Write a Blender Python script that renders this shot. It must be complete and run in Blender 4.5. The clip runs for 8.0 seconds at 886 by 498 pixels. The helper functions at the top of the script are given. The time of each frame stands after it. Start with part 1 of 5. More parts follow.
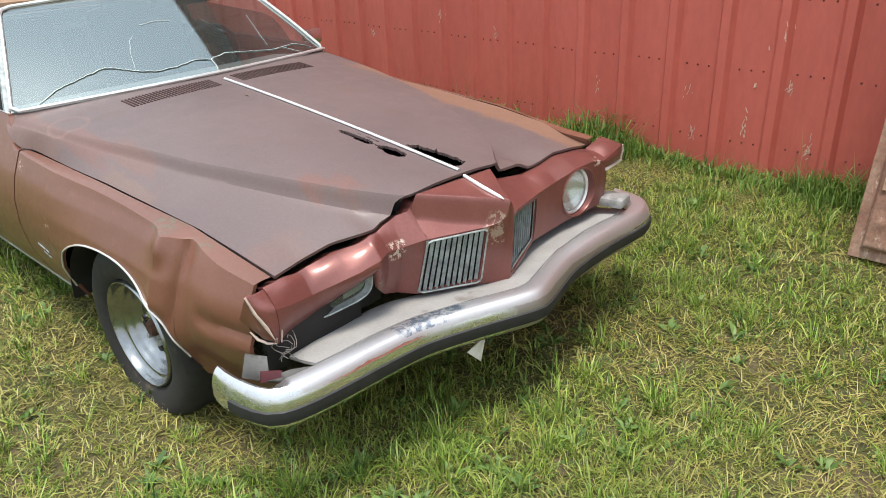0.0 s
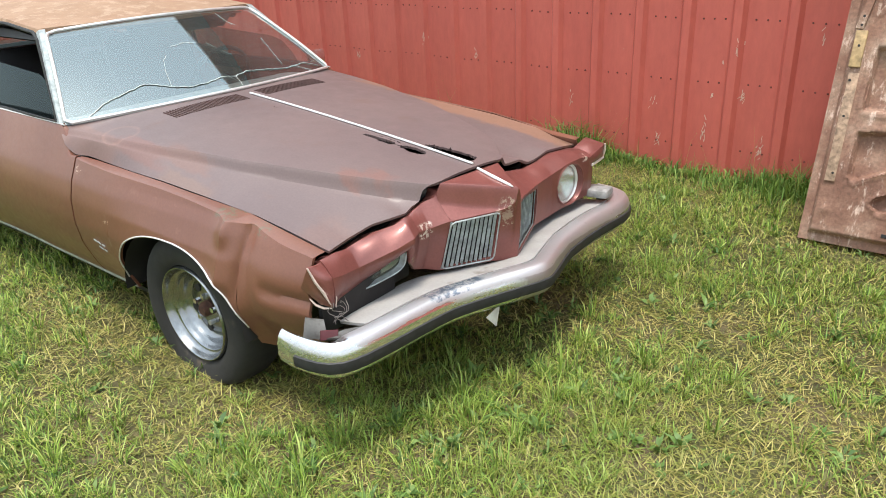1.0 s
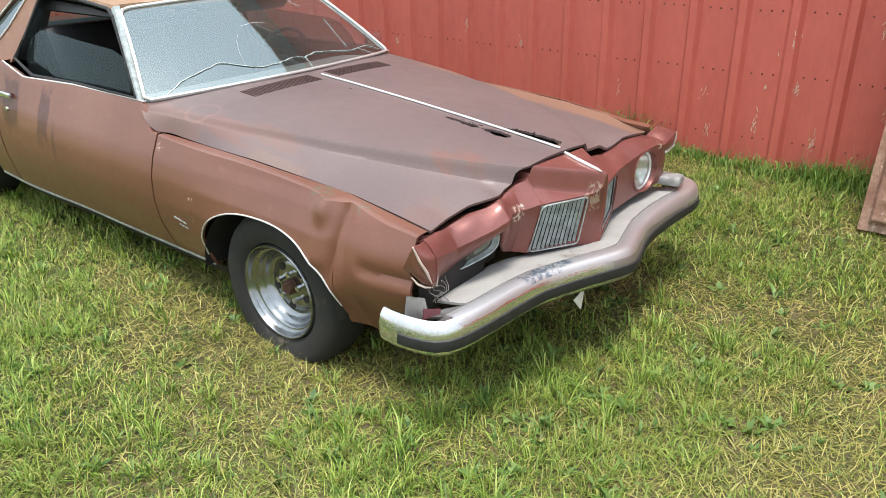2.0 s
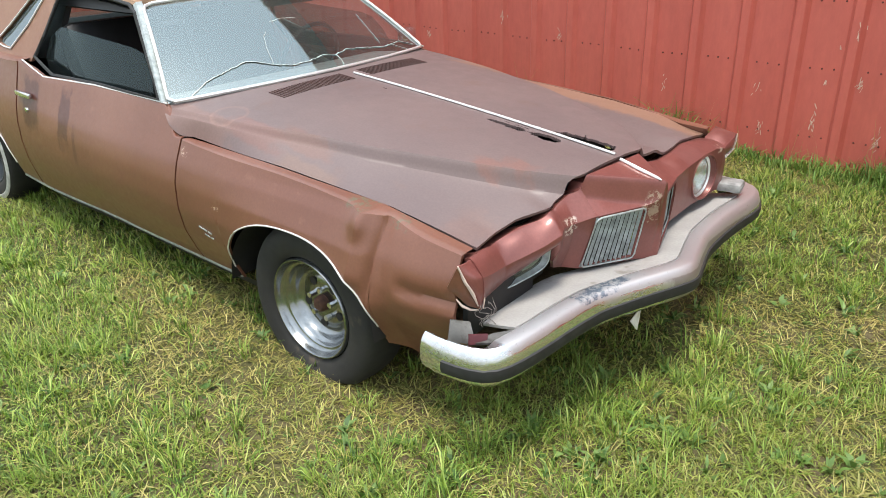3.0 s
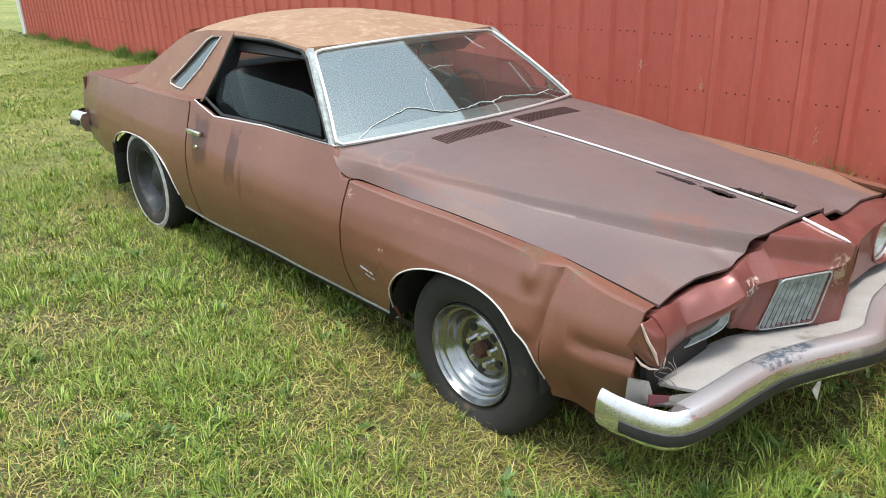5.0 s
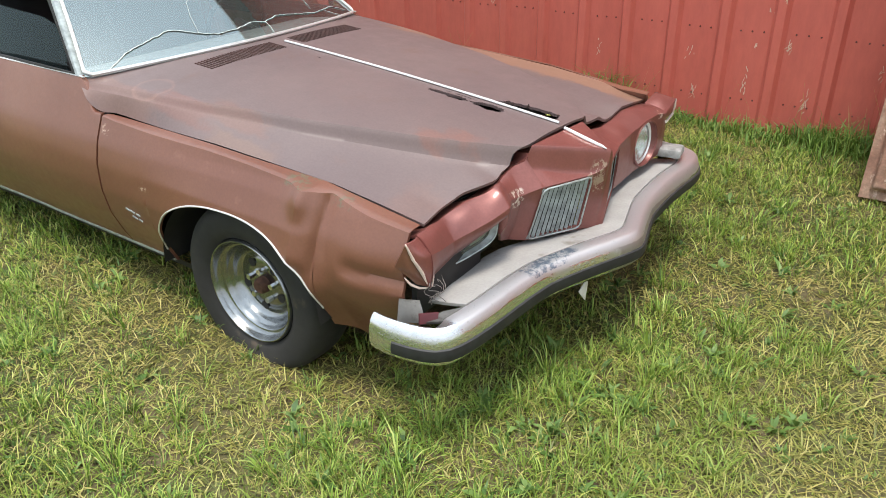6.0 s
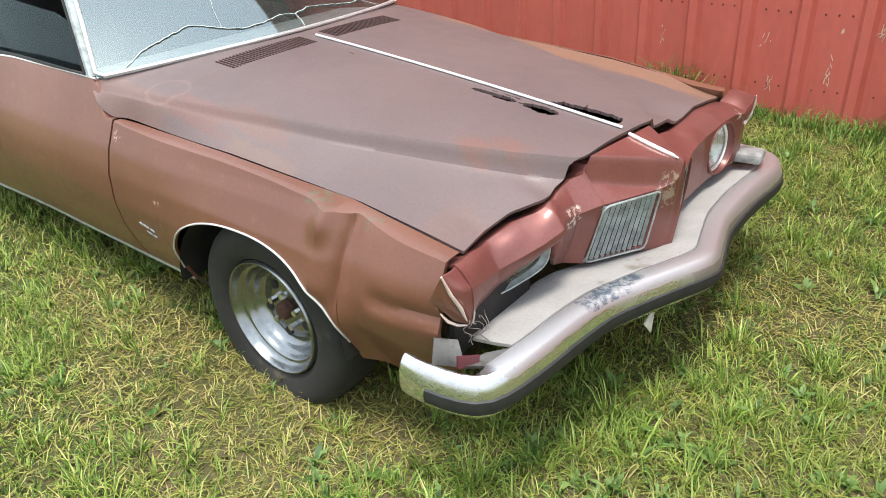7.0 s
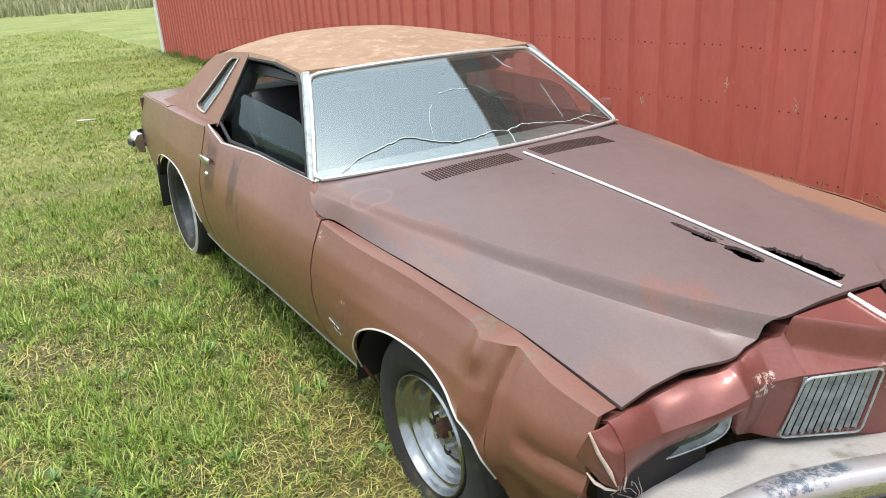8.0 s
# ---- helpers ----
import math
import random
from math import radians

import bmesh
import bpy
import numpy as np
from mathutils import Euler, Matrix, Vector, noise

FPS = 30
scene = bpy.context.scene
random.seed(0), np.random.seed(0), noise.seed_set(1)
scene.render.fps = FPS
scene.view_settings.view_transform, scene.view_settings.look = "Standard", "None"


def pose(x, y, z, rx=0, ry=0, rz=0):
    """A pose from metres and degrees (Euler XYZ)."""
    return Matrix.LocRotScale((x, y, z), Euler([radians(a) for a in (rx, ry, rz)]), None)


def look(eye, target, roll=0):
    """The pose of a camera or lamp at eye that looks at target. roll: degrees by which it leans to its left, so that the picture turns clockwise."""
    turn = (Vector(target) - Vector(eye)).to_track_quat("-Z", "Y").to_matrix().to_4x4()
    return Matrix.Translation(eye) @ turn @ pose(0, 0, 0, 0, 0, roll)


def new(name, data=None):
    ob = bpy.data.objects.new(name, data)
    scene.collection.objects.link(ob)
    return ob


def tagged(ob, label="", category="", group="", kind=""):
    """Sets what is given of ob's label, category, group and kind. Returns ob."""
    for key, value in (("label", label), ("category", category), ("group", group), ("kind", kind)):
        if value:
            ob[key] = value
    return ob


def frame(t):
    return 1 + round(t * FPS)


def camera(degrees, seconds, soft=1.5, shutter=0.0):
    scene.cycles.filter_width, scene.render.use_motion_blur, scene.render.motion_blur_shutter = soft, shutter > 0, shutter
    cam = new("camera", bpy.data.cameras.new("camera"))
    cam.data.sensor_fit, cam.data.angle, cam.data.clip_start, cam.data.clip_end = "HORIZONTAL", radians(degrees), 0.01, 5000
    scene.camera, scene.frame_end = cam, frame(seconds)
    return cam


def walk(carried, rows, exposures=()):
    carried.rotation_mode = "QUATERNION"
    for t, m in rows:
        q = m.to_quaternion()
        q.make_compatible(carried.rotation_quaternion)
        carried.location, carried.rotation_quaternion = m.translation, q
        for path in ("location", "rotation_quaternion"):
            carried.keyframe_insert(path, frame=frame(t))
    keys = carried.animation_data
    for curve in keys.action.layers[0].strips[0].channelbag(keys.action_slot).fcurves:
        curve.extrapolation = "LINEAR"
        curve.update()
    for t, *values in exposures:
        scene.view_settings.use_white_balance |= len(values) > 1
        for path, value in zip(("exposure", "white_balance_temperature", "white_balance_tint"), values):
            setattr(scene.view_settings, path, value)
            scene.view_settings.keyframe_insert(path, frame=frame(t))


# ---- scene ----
cam = camera(61.54, 8.0, soft=0.8)
PATH = [
    (0.0, 2.316, -1.759, 1.646, 64.87, 2.13, 41.79),
    (0.2, 2.346, -1.858, 1.644, 65.23, 1.40, 39.58),
    (0.5, 2.417, -2.005, 1.676, 64.91, 3.30, 37.29),
    (0.7, 2.436, -2.099, 1.681, 65.59, 2.57, 37.48),
    (1.0, 2.433, -2.236, 1.681, 66.64, 2.19, 38.31),
    (1.2, 2.395, -2.324, 1.663, 67.52, 1.84, 37.28),
    (1.5, 2.318, -2.443, 1.680, 67.78, 2.43, 35.69),
    (1.8, 2.232, -2.488, 1.680, 66.61, 1.76, 37.15),
    (2.0, 2.168, -2.490, 1.671, 65.91, 0.96, 38.22),
    (2.2, 2.118, -2.455, 1.656, 65.17, 1.49, 39.76),
    (3.3, 1.867, -2.344, 1.659, 65.47, 1.66, 40.15),
    (3.4, 1.838, -2.393, 1.670, 68.58, 1.14, 41.00),
    (3.5, 1.839, -2.440, 1.720, 70.05, 1.05, 43.23),
    (3.7, 1.793, -2.485, 1.723, 72.91, 0.93, 49.45),
    (4.0, 1.765, -2.525, 1.720, 73.60, 0.52, 56.63),
    (4.2, 1.743, -2.519, 1.699, 72.70, 0.73, 57.56),
    (4.5, 1.745, -2.549, 1.707, 71.44, 1.20, 56.78),
    (4.8, 1.727, -2.533, 1.695, 69.40, 1.13, 52.21),
    (5.0, 1.754, -2.515, 1.690, 68.57, 1.73, 47.51),
    (5.2, 1.769, -2.482, 1.696, 65.71, 1.22, 42.50),
    (6.3, 1.910, -2.233, 1.643, 61.53, 1.31, 34.19),
    (6.5, 1.879, -2.179, 1.632, 60.16, 1.26, 34.46),
    (6.8, 1.782, -2.099, 1.605, 59.35, 0.85, 35.10),
    (6.9, 1.748, -2.062, 1.608, 59.95, 1.60, 36.25),
    (7.0, 1.713, -2.024, 1.612, 61.64, 2.59, 38.22),
    (7.2, 1.687, -1.974, 1.624, 64.11, 3.82, 44.40),
    (7.5, 1.663, -1.918, 1.651, 67.62, 3.90, 52.39),
    (7.7, 1.695, -1.852, 1.662, 69.26, 3.24, 56.14),
    (8.0, 1.752, -1.804, 1.657, 69.91, 3.36, 57.54),
]
walk(cam, [(t, pose(x, y, z, rx, ry, rz)) for t, x, y, z, rx, ry, rz in PATH],
     exposures=[(0.0, 0.86), (0.5, 1.02), (1.0, 1.06), (2.0, 1.06), (3.3, 1.02), (4.0, 0.98), (5.0, 0.94), (6.5, 0.98), (7.0, 1.09), (7.5, 1.13), (8.0, 1.02)])

# ---- light: bright overcast sky, weak soft sun ----
world = bpy.data.worlds.new("overcast_sky")
scene.world = world
world.use_nodes = True
wn = world.node_tree
sky = wn.nodes.new("ShaderNodeTexSky")
sky.sky_type = "NISHITA"
sky.sun_disc = False
sky.sun_elevation = radians(78)
sky.sun_rotation = radians(150)
sky.air_density, sky.dust_density, sky.ozone_density = 1.0, 4.0, 1.0
soften = wn.nodes.new("ShaderNodeMixRGB")
soften.inputs[0].default_value = 0.72
soften.inputs[2].default_value = (8.6, 8.9, 9.2, 1)
wn.links.new(sky.outputs[0], soften.inputs[1])
# an overcast dome: brighter and bluer overhead than at the horizon
dome, height, lift = wn.nodes.new("ShaderNodeTexCoord"), wn.nodes.new("ShaderNodeSeparateXYZ"), wn.nodes.new("ShaderNodeValToRGB")
lift.color_ramp.elements[0].color, lift.color_ramp.elements[1].color = (0.62, 0.62, 0.60, 1), (1.0, 1.12, 1.2, 1)
wn.links.new(dome.outputs["Generated"], height.inputs[0])
wn.links.new(height.outputs["Z"], lift.inputs[0])
graded = wn.nodes.new("ShaderNodeMixRGB")
graded.blend_type = "MULTIPLY"
graded.inputs[0].default_value = 1.0
wn.links.new(soften.outputs[0], graded.inputs[1])
wn.links.new(lift.outputs[0], graded.inputs[2])
wn.links.new(graded.outputs[0], wn.nodes["Background"].inputs[0])
wn.nodes["Background"].inputs[1].default_value = 0.12
sun = new("sun", bpy.data.lights.new("sun", "SUN"))
sun.data.energy, sun.data.angle, sun.data.color = 2.1, radians(14), (1.0, 0.94, 0.85)
sun.matrix_world = look((0.7, -1.2, 6.5), (0, 0, 0))


# ---- materials ----
def nodes_of(name):
    m = bpy.data.materials.new(name)
    m.use_nodes = True
    return m, m.node_tree.nodes, m.node_tree.links, m.node_tree.nodes["Principled BSDF"]


def noise_at(ns, ls, scale, detail=4.0, rough=0.55, stretch=None, coords="Object"):
    tc = ns.new("ShaderNodeTexCoord")
    n = ns.new("ShaderNodeTexNoise")
    n.inputs["Scale"].default_value, n.inputs["Detail"].default_value, n.inputs["Roughness"].default_value = scale, detail, rough
    if stretch:
        mp = ns.new("ShaderNodeMapping")
        mp.inputs["Scale"].default_value = stretch
        ls.new(tc.outputs[coords], mp.inputs[0])
        ls.new(mp.outputs[0], n.inputs["Vector"])
    else:
        ls.new(tc.outputs[coords], n.inputs["Vector"])
    return n.outputs["Fac"]


def ramp(ns, ls, fac, stops):
    r = ns.new("ShaderNodeValToRGB")
    while len(r.color_ramp.elements) < len(stops):
        r.color_ramp.elements.new(0.5)
    for e, (p, c) in zip(r.color_ramp.elements, stops):
        e.position, e.color = p, (*c, 1) if len(c) == 3 else c
    ls.new(fac, r.inputs[0])
    return r.outputs[0]


def mix(ns, ls, fac, a, b, mode="MIX"):
    m = ns.new("ShaderNodeMixRGB")
    m.blend_type = mode
    for k, v in ((0, fac), (1, a), (2, b)):
        if isinstance(v, (int, float)):
            m.inputs[k].default_value = v
        elif isinstance(v, tuple):
            m.inputs[k].default_value = (*v, 1)
        else:
            ls.new(v, m.inputs[k])
    return m.outputs[0]


def bump(ns, ls, bsdf, height, strength=0.2, dist=0.002):
    b = ns.new("ShaderNodeBump")
    b.inputs["Strength"].default_value, b.inputs["Distance"].default_value = strength, dist
    ls.new(height, b.inputs["Height"])
    ls.new(b.outputs[0], bsdf.inputs["Normal"])


def weathered(name, base, stain, patch, rough=0.5, metal=0.0, coat=0.0, s1=3.0, s2=26.0, patch_at=(0.58, 0.68), grain=120.0, relief=0.12, stain_at=(0.35, 0.7), marks=(), ring=None):
    """Old paint: a base with soft stains, sharper worn patches and a fine grain."""
    m, ns, ls, b = nodes_of(name)
    big = ramp(ns, ls, noise_at(ns, ls, s1, 5), [(stain_at[0], (0, 0, 0)), (stain_at[1], (1, 1, 1))])
    col = mix(ns, ls, big, base, stain)
    worn = ramp(ns, ls, noise_at(ns, ls, s2 * 0.25, 8, 0.65), [(patch_at[0], (0, 0, 0)), (patch_at[1], (1, 1, 1))])
    col = mix(ns, ls, worn, col, patch)
    for tint, amount, where in marks:
        mu = ns.new("ShaderNodeMath")
        mu.operation = "MULTIPLY"
        mu.inputs[1].default_value = amount
        area = zone(ns, ls, **where)
        if amount > 0.84:
            flake = ns.new("ShaderNodeMath")
            flake.operation = "MULTIPLY"
            ls.new(area, flake.inputs[0])
            ls.new(ramp(ns, ls, noise_at(ns, ls, 45, 6, 0.7), [(0.50, (0, 0, 0)), (0.55, (1, 1, 1))]), flake.inputs[1])
            area = flake.outputs[0]
        ls.new(area, mu.inputs[0])
        col = mix(ns, ls, mu.outputs[0], col, tint)
    if ring:
        tc, far = ns.new("ShaderNodeTexCoord"), ns.new("ShaderNodeVectorMath")
        far.operation = "DISTANCE"
        far.inputs[1].default_value = ring[:3]
        ls.new(tc.outputs["Object"], far.inputs[0])
        wob = ns.new("ShaderNodeMath")
        wob.operation = "MULTIPLY_ADD"
        wob.inputs[1].default_value = 0.03
        ls.new(noise_at(ns, ls, 12, 4), wob.inputs[0])
        ls.new(far.outputs["Value"], wob.inputs[2])
        r = ring[3] + 0.015
        col = mix(ns, ls, ramp(ns, ls, wob.outputs[0], [(r - 0.016, (0, 0, 0)), (r, (0.20, 0.20, 0.20)), (r + 0.007, (0, 0, 0))]), col, (0.33, 0.19, 0.15))
    fine = noise_at(ns, ls, grain, 3)
    col = mix(ns, ls, 0.16, col, ramp(ns, ls, fine, [(0.3, (0.25, 0.25, 0.25)), (0.7, (0.75, 0.75, 0.75))]), "OVERLAY")
    ls.new(col, b.inputs["Base Color"])
    rr = ns.new("ShaderNodeMapRange")
    rr.inputs["To Min"].default_value, rr.inputs["To Max"].default_value = rough - 0.08, rough + 0.14
    ls.new(noise_at(ns, ls, s2, 4), rr.inputs["Value"])
    ls.new(rr.outputs[0], b.inputs["Roughness"])
    b.inputs["Metallic"].default_value = metal
    b.inputs["Coat Weight"].default_value = coat
    b.inputs["Coat Roughness"].default_value = 0.16
    bump(ns, ls, b, fine, relief, 0.001)
    return m


def zone(ns, ls, **ranges):
    """A soft mask: 1 inside the given ranges of object x, y, z (lo, hi, edge), ragged by noise."""
    tc, sep = ns.new("ShaderNodeTexCoord"), ns.new("ShaderNodeSeparateXYZ")
    ls.new(tc.outputs["Object"], sep.inputs[0])
    rag = noise_at(ns, ls, 14, 6, 0.65)
    out = None
    for ax, (lo, hi, edge) in ranges.items():
        wob = ns.new("ShaderNodeMath")
        wob.operation = "MULTIPLY_ADD"
        wob.inputs[1].default_value = edge * 3.0
        ls.new(rag, wob.inputs[0])
        ls.new(sep.outputs[ax.upper()], wob.inputs[2])
        for a, b in ((lo + edge * 1.5 - edge, lo + edge * 1.5), (hi + edge * 1.5, hi + edge * 1.5 - edge)):
            mr = ns.new("ShaderNodeMapRange")
            mr.interpolation_type = "SMOOTHSTEP"
            mr.inputs["From Min"].default_value, mr.inputs["From Max"].default_value = a, b
            ls.new(wob.outputs[0], mr.inputs["Value"])
            if out is None:
                out = mr.outputs[0]
            else:
                mu = ns.new("ShaderNodeMath")
                mu.operation = "MULTIPLY"
                ls.new(out, mu.inputs[0])
                ls.new(mr.outputs[0], mu.inputs[1])
                out = mu.outputs[0]
    return out


def simple(name, base, rough=0.5, metal=0.0, var=0.25, scale=20.0, relief=0.1):
    m, ns, ls, b = nodes_of(name)
    n = noise_at(ns, ls, scale, 5)
    lo, hi = tuple(c * (1 - var) for c in base), tuple(min(1, c * (1 + var)) for c in base)
    ls.new(ramp(ns, ls, n, [(0.3, lo), (0.7, hi)]), b.inputs["Base Color"])
    b.inputs["Roughness"].default_value, b.inputs["Metallic"].default_value = rough, metal
    bump(ns, ls, b, noise_at(ns, ls, scale * 5, 3), relief, 0.001)
    return m


RED_PRIMER = (0.055, 0.012, 0.010)
PAINT = weathered("faded_brown_paint", (0.165, 0.066, 0.041), (0.135, 0.050, 0.031), (0.20, 0.090, 0.060), rough=0.38, coat=0.40, s1=2.2, s2=40, patch_at=(0.62, 0.78), relief=0.05, marks=(
    (RED_PRIMER, 0.83, dict(x=(-2.01, -1.86, 0.03), z=(0.76, 0.985, 0.06))),
    (RED_PRIMER, 0.83, dict(x=(-1.66, -1.565, 0.02), z=(0.72, 0.95, 0.07))),
    (RED_PRIMER, 0.6, dict(x=(-1.53, -1.50, 0.01), z=(0.66, 0.80, 0.05))),
    ((0.10, 0.046, 0.038), 0.55, dict(x=(-4.2, -3.55, 0.12))),
    ((0.5, 0.36, 0.28), 0.9, dict(x=(-0.66, -0.62, 0.012), z=(0.80, 0.83, 0.012))),
    ((0.5, 0.36, 0.28), 0.9, dict(x=(-0.44, -0.40, 0.008), z=(0.632, 0.645, 0.006))),
    ((0.11, 0.10, 0.06), 0.86, dict(x=(0.24, 0.33, 0.03), z=(0.775, 0.80, 0.01))),
    ((0.11, 0.10, 0.06), 0.86, dict(x=(0.42, 0.50, 0.03), z=(0.735, 0.765, 0.01)))))
HOOD = weathered("weathered_hood_primer", (0.142, 0.100, 0.096), (0.112, 0.080, 0.080), (0.155, 0.088, 0.068), rough=0.44, s1=1.6, s2=14, patch_at=(0.60, 0.85), coat=0.0, relief=0.04, marks=(
    ((0.20, 0.095, 0.065), 0.32, dict(x=(-0.80, -0.42, 0.10), y=(-0.82, -0.71, 0.03))),
    ((0.20, 0.075, 0.05), 0.32, dict(x=(-0.44, -0.18, 0.10), y=(-0.74, -0.66, 0.02))),
    ((0.19, 0.085, 0.055), 0.32, dict(x=(-0.20, 0.02, 0.10), y=(-0.68, -0.61, 0.02))),
    ((0.22, 0.080, 0.05), 0.36, dict(x=(0.48, 0.58, 0.06), y=(-0.41, -0.345, 0.02))),
    ((0.22, 0.080, 0.05), 0.36, dict(x=(0.56, 0.66, 0.06), y=(-0.35, -0.28, 0.02))),
    ((0.20, 0.115, 0.075), 0.32, dict(x=(-0.15, 0.15, 0.08), y=(-0.76, -0.70, 0.025))),
    ((0.26, 0.13, 0.075), 0.65, dict(x=(-0.4, 0.9, 0.15), y=(0.66, 0.85, 0.05))),
    ((0.19, 0.095, 0.07), 0.25, dict(x=(0.60, 0.72, 0.08), y=(-0.74, -0.50, 0.08)))), ring=(-0.55, -0.69, 0.94, 0.075))
NOSE = weathered("dark_red_metallic_paint", (0.225, 0.074, 0.062), (0.165, 0.053, 0.046), (0.38, 0.26, 0.21), rough=0.40, metal=0.35, coat=0.35, s1=4, s2=60, patch_at=(0.712, 0.730), relief=0.04, marks=(
    ((0.62, 0.52, 0.45), 0.95, dict(y=(-0.35, -0.29, 0.014), z=(0.645, 0.70, 0.012), x=(0.70, 0.86, 0.01))),
    ((0.30, 0.26, 0.13), 0.9, dict(y=(-0.47, -0.37, 0.03), z=(0.48, 0.60, 0.02))),
    ((0.40, 0.30, 0.24), 0.85, dict(y=(-0.055, 0.02, 0.012), z=(0.62, 0.74, 0.02), x=(0.93, 1.02, 0.01))),
    ((0.62, 0.52, 0.45), 0.9, dict(y=(0.615, 0.655, 0.010), z=(0.712, 0.735, 0.008)))))
ROOF = weathered("faded_tan_vinyl", (0.285, 0.178, 0.112), (0.235, 0.140, 0.085), (0.35, 0.245, 0.17), rough=0.75, s1=7, s2=60, patch_at=(0.50, 0.66), relief=0.3)

SAIL = weathered("sunburnt_brown_paint", (0.215, 0.112, 0.072), (0.175, 0.084, 0.054), (0.26, 0.155, 0.105), rough=0.5, s1=4, s2=50, patch_at=(0.55, 0.72), relief=0.1)


def mat_chrome():
    """Old plating: clear mirror in places, hazed and pitted in others, slightly dented."""
    m, ns, ls, b = nodes_of("pitted_chrome")
    haze = ramp(ns, ls, noise_at(ns, ls, 5, 8, 0.7, (1.0, 0.35, 2.2)), [(0.46, (0, 0, 0)), (0.70, (1, 1, 1))])
    # the plating has gone dull along the left half of the beam
    dull = zone(ns, ls, x=(0.92, 1.3, 0.05), y=(-0.06, 0.70, 0.06))
    matt = zone(ns, ls, x=(0.60, 1.3, 0.05), y=(-0.80, 1.0, 0.03), z=(0.462, 0.53, 0.006))
    worn = mix(ns, ls, 1.0, mix(ns, ls, 1.0, haze, dull, "ADD"), matt, "ADD")
    col = mix(ns, ls, haze, (0.74, 0.75, 0.77), (0.56, 0.57, 0.58))
    col = mix(ns, ls, dull, col, (0.42, 0.39, 0.40))
    col = mix(ns, ls, matt, col, (0.62, 0.61, 0.62))
    pits = ramp(ns, ls, noise_at(ns, ls, 60, 9, 0.75), [(0.60, (0, 0, 0)), (0.68, (1, 1, 1))])
    col = mix(ns, ls, mix(ns, ls, 1.0, pits, (0.5, 0.5, 0.5), "MULTIPLY"), col, (0.22, 0.20, 0.19))
    # a band of scraped plating on the top edge
    scrape = zone(ns, ls, x=(0.84, 0.98, 0.01), y=(-0.44, -0.20, 0.03), z=(0.470, 0.50, 0.004))
    col = mix(ns, ls, mix(ns, ls, 1.0, scrape, ramp(ns, ls, noise_at(ns, ls, 30, 8, 0.75), [(0.45, (0, 0, 0)), (0.55, (1, 1, 1))]), "MULTIPLY"), col, (0.20, 0.24, 0.30))
    ls.new(col, b.inputs["Base Color"])
    rr = ns.new("ShaderNodeMapRange")
    rr.inputs["To Min"].default_value, rr.inputs["To Max"].default_value = 0.09, 0.48
    ls.new(worn, rr.inputs["Value"])
    ls.new(rr.outputs[0], b.inputs["Roughness"])
    b.inputs["Metallic"].default_value = 0.95
    dents = noise_at(ns, ls, 9, 5, 0.6)
    bump(ns, ls, b, dents, 0.10, 0.004)
    return m


CHROME = mat_chrome()
DULL = simple("dull_bright_trim", (0.70, 0.70, 0.69), 0.36, 0.5, 0.08, 30)
FILLER = weathered("grey_filler_panel", (0.36, 0.345, 0.335), (0.29, 0.275, 0.265), (0.19, 0.165, 0.145), rough=0.6, s1=6, s2=30)
RUBBER = simple("black_rubber", (0.018, 0.018, 0.019), 0.6, 0, 0.3, 30)
TYRE = weathered("dusty_tyre_rubber", (0.013, 0.013, 0.013), (0.024, 0.022, 0.020), (0.075, 0.058, 0.042), rough=0.75, s1=5, s2=26, patch_at=(0.60, 0.70), relief=0.3)
WHITEWALL = simple("dirty_white_sidewall", (0.45, 0.45, 0.43), 0.7, 0, 0.3, 20)
# grimy metal; its black also serves as shade below the rocker and in holes
BLACK = simple("grime_and_shadow_black", (0.012, 0.011, 0.011), 0.7, 0, 0.4, 12)
VENT = simple("dark_brown_vent_gap", (0.040, 0.016, 0.013), 0.8, 0, 0.3, 20)
GRILLE = simple("grey_grille_slats", (0.36, 0.39, 0.39), 0.42, 0.5, 0.3, 40)
SLAT = simple("dirty_grey_slats", (0.25, 0.28, 0.285), 0.45, 0.4, 0.4, 30)
RUSTHUB = simple("rusty_hub", (0.07, 0.03, 0.018), 0.8, 0.2, 0.5, 60, 0.5)
SEAT = simple("black_vinyl", (0.014, 0.014, 0.016), 0.5, 0, 0.3, 15)
CRACK = simple("glass_crack_edge", (0.52, 0.58, 0.55), 0.4, 0, 0.2, 80)


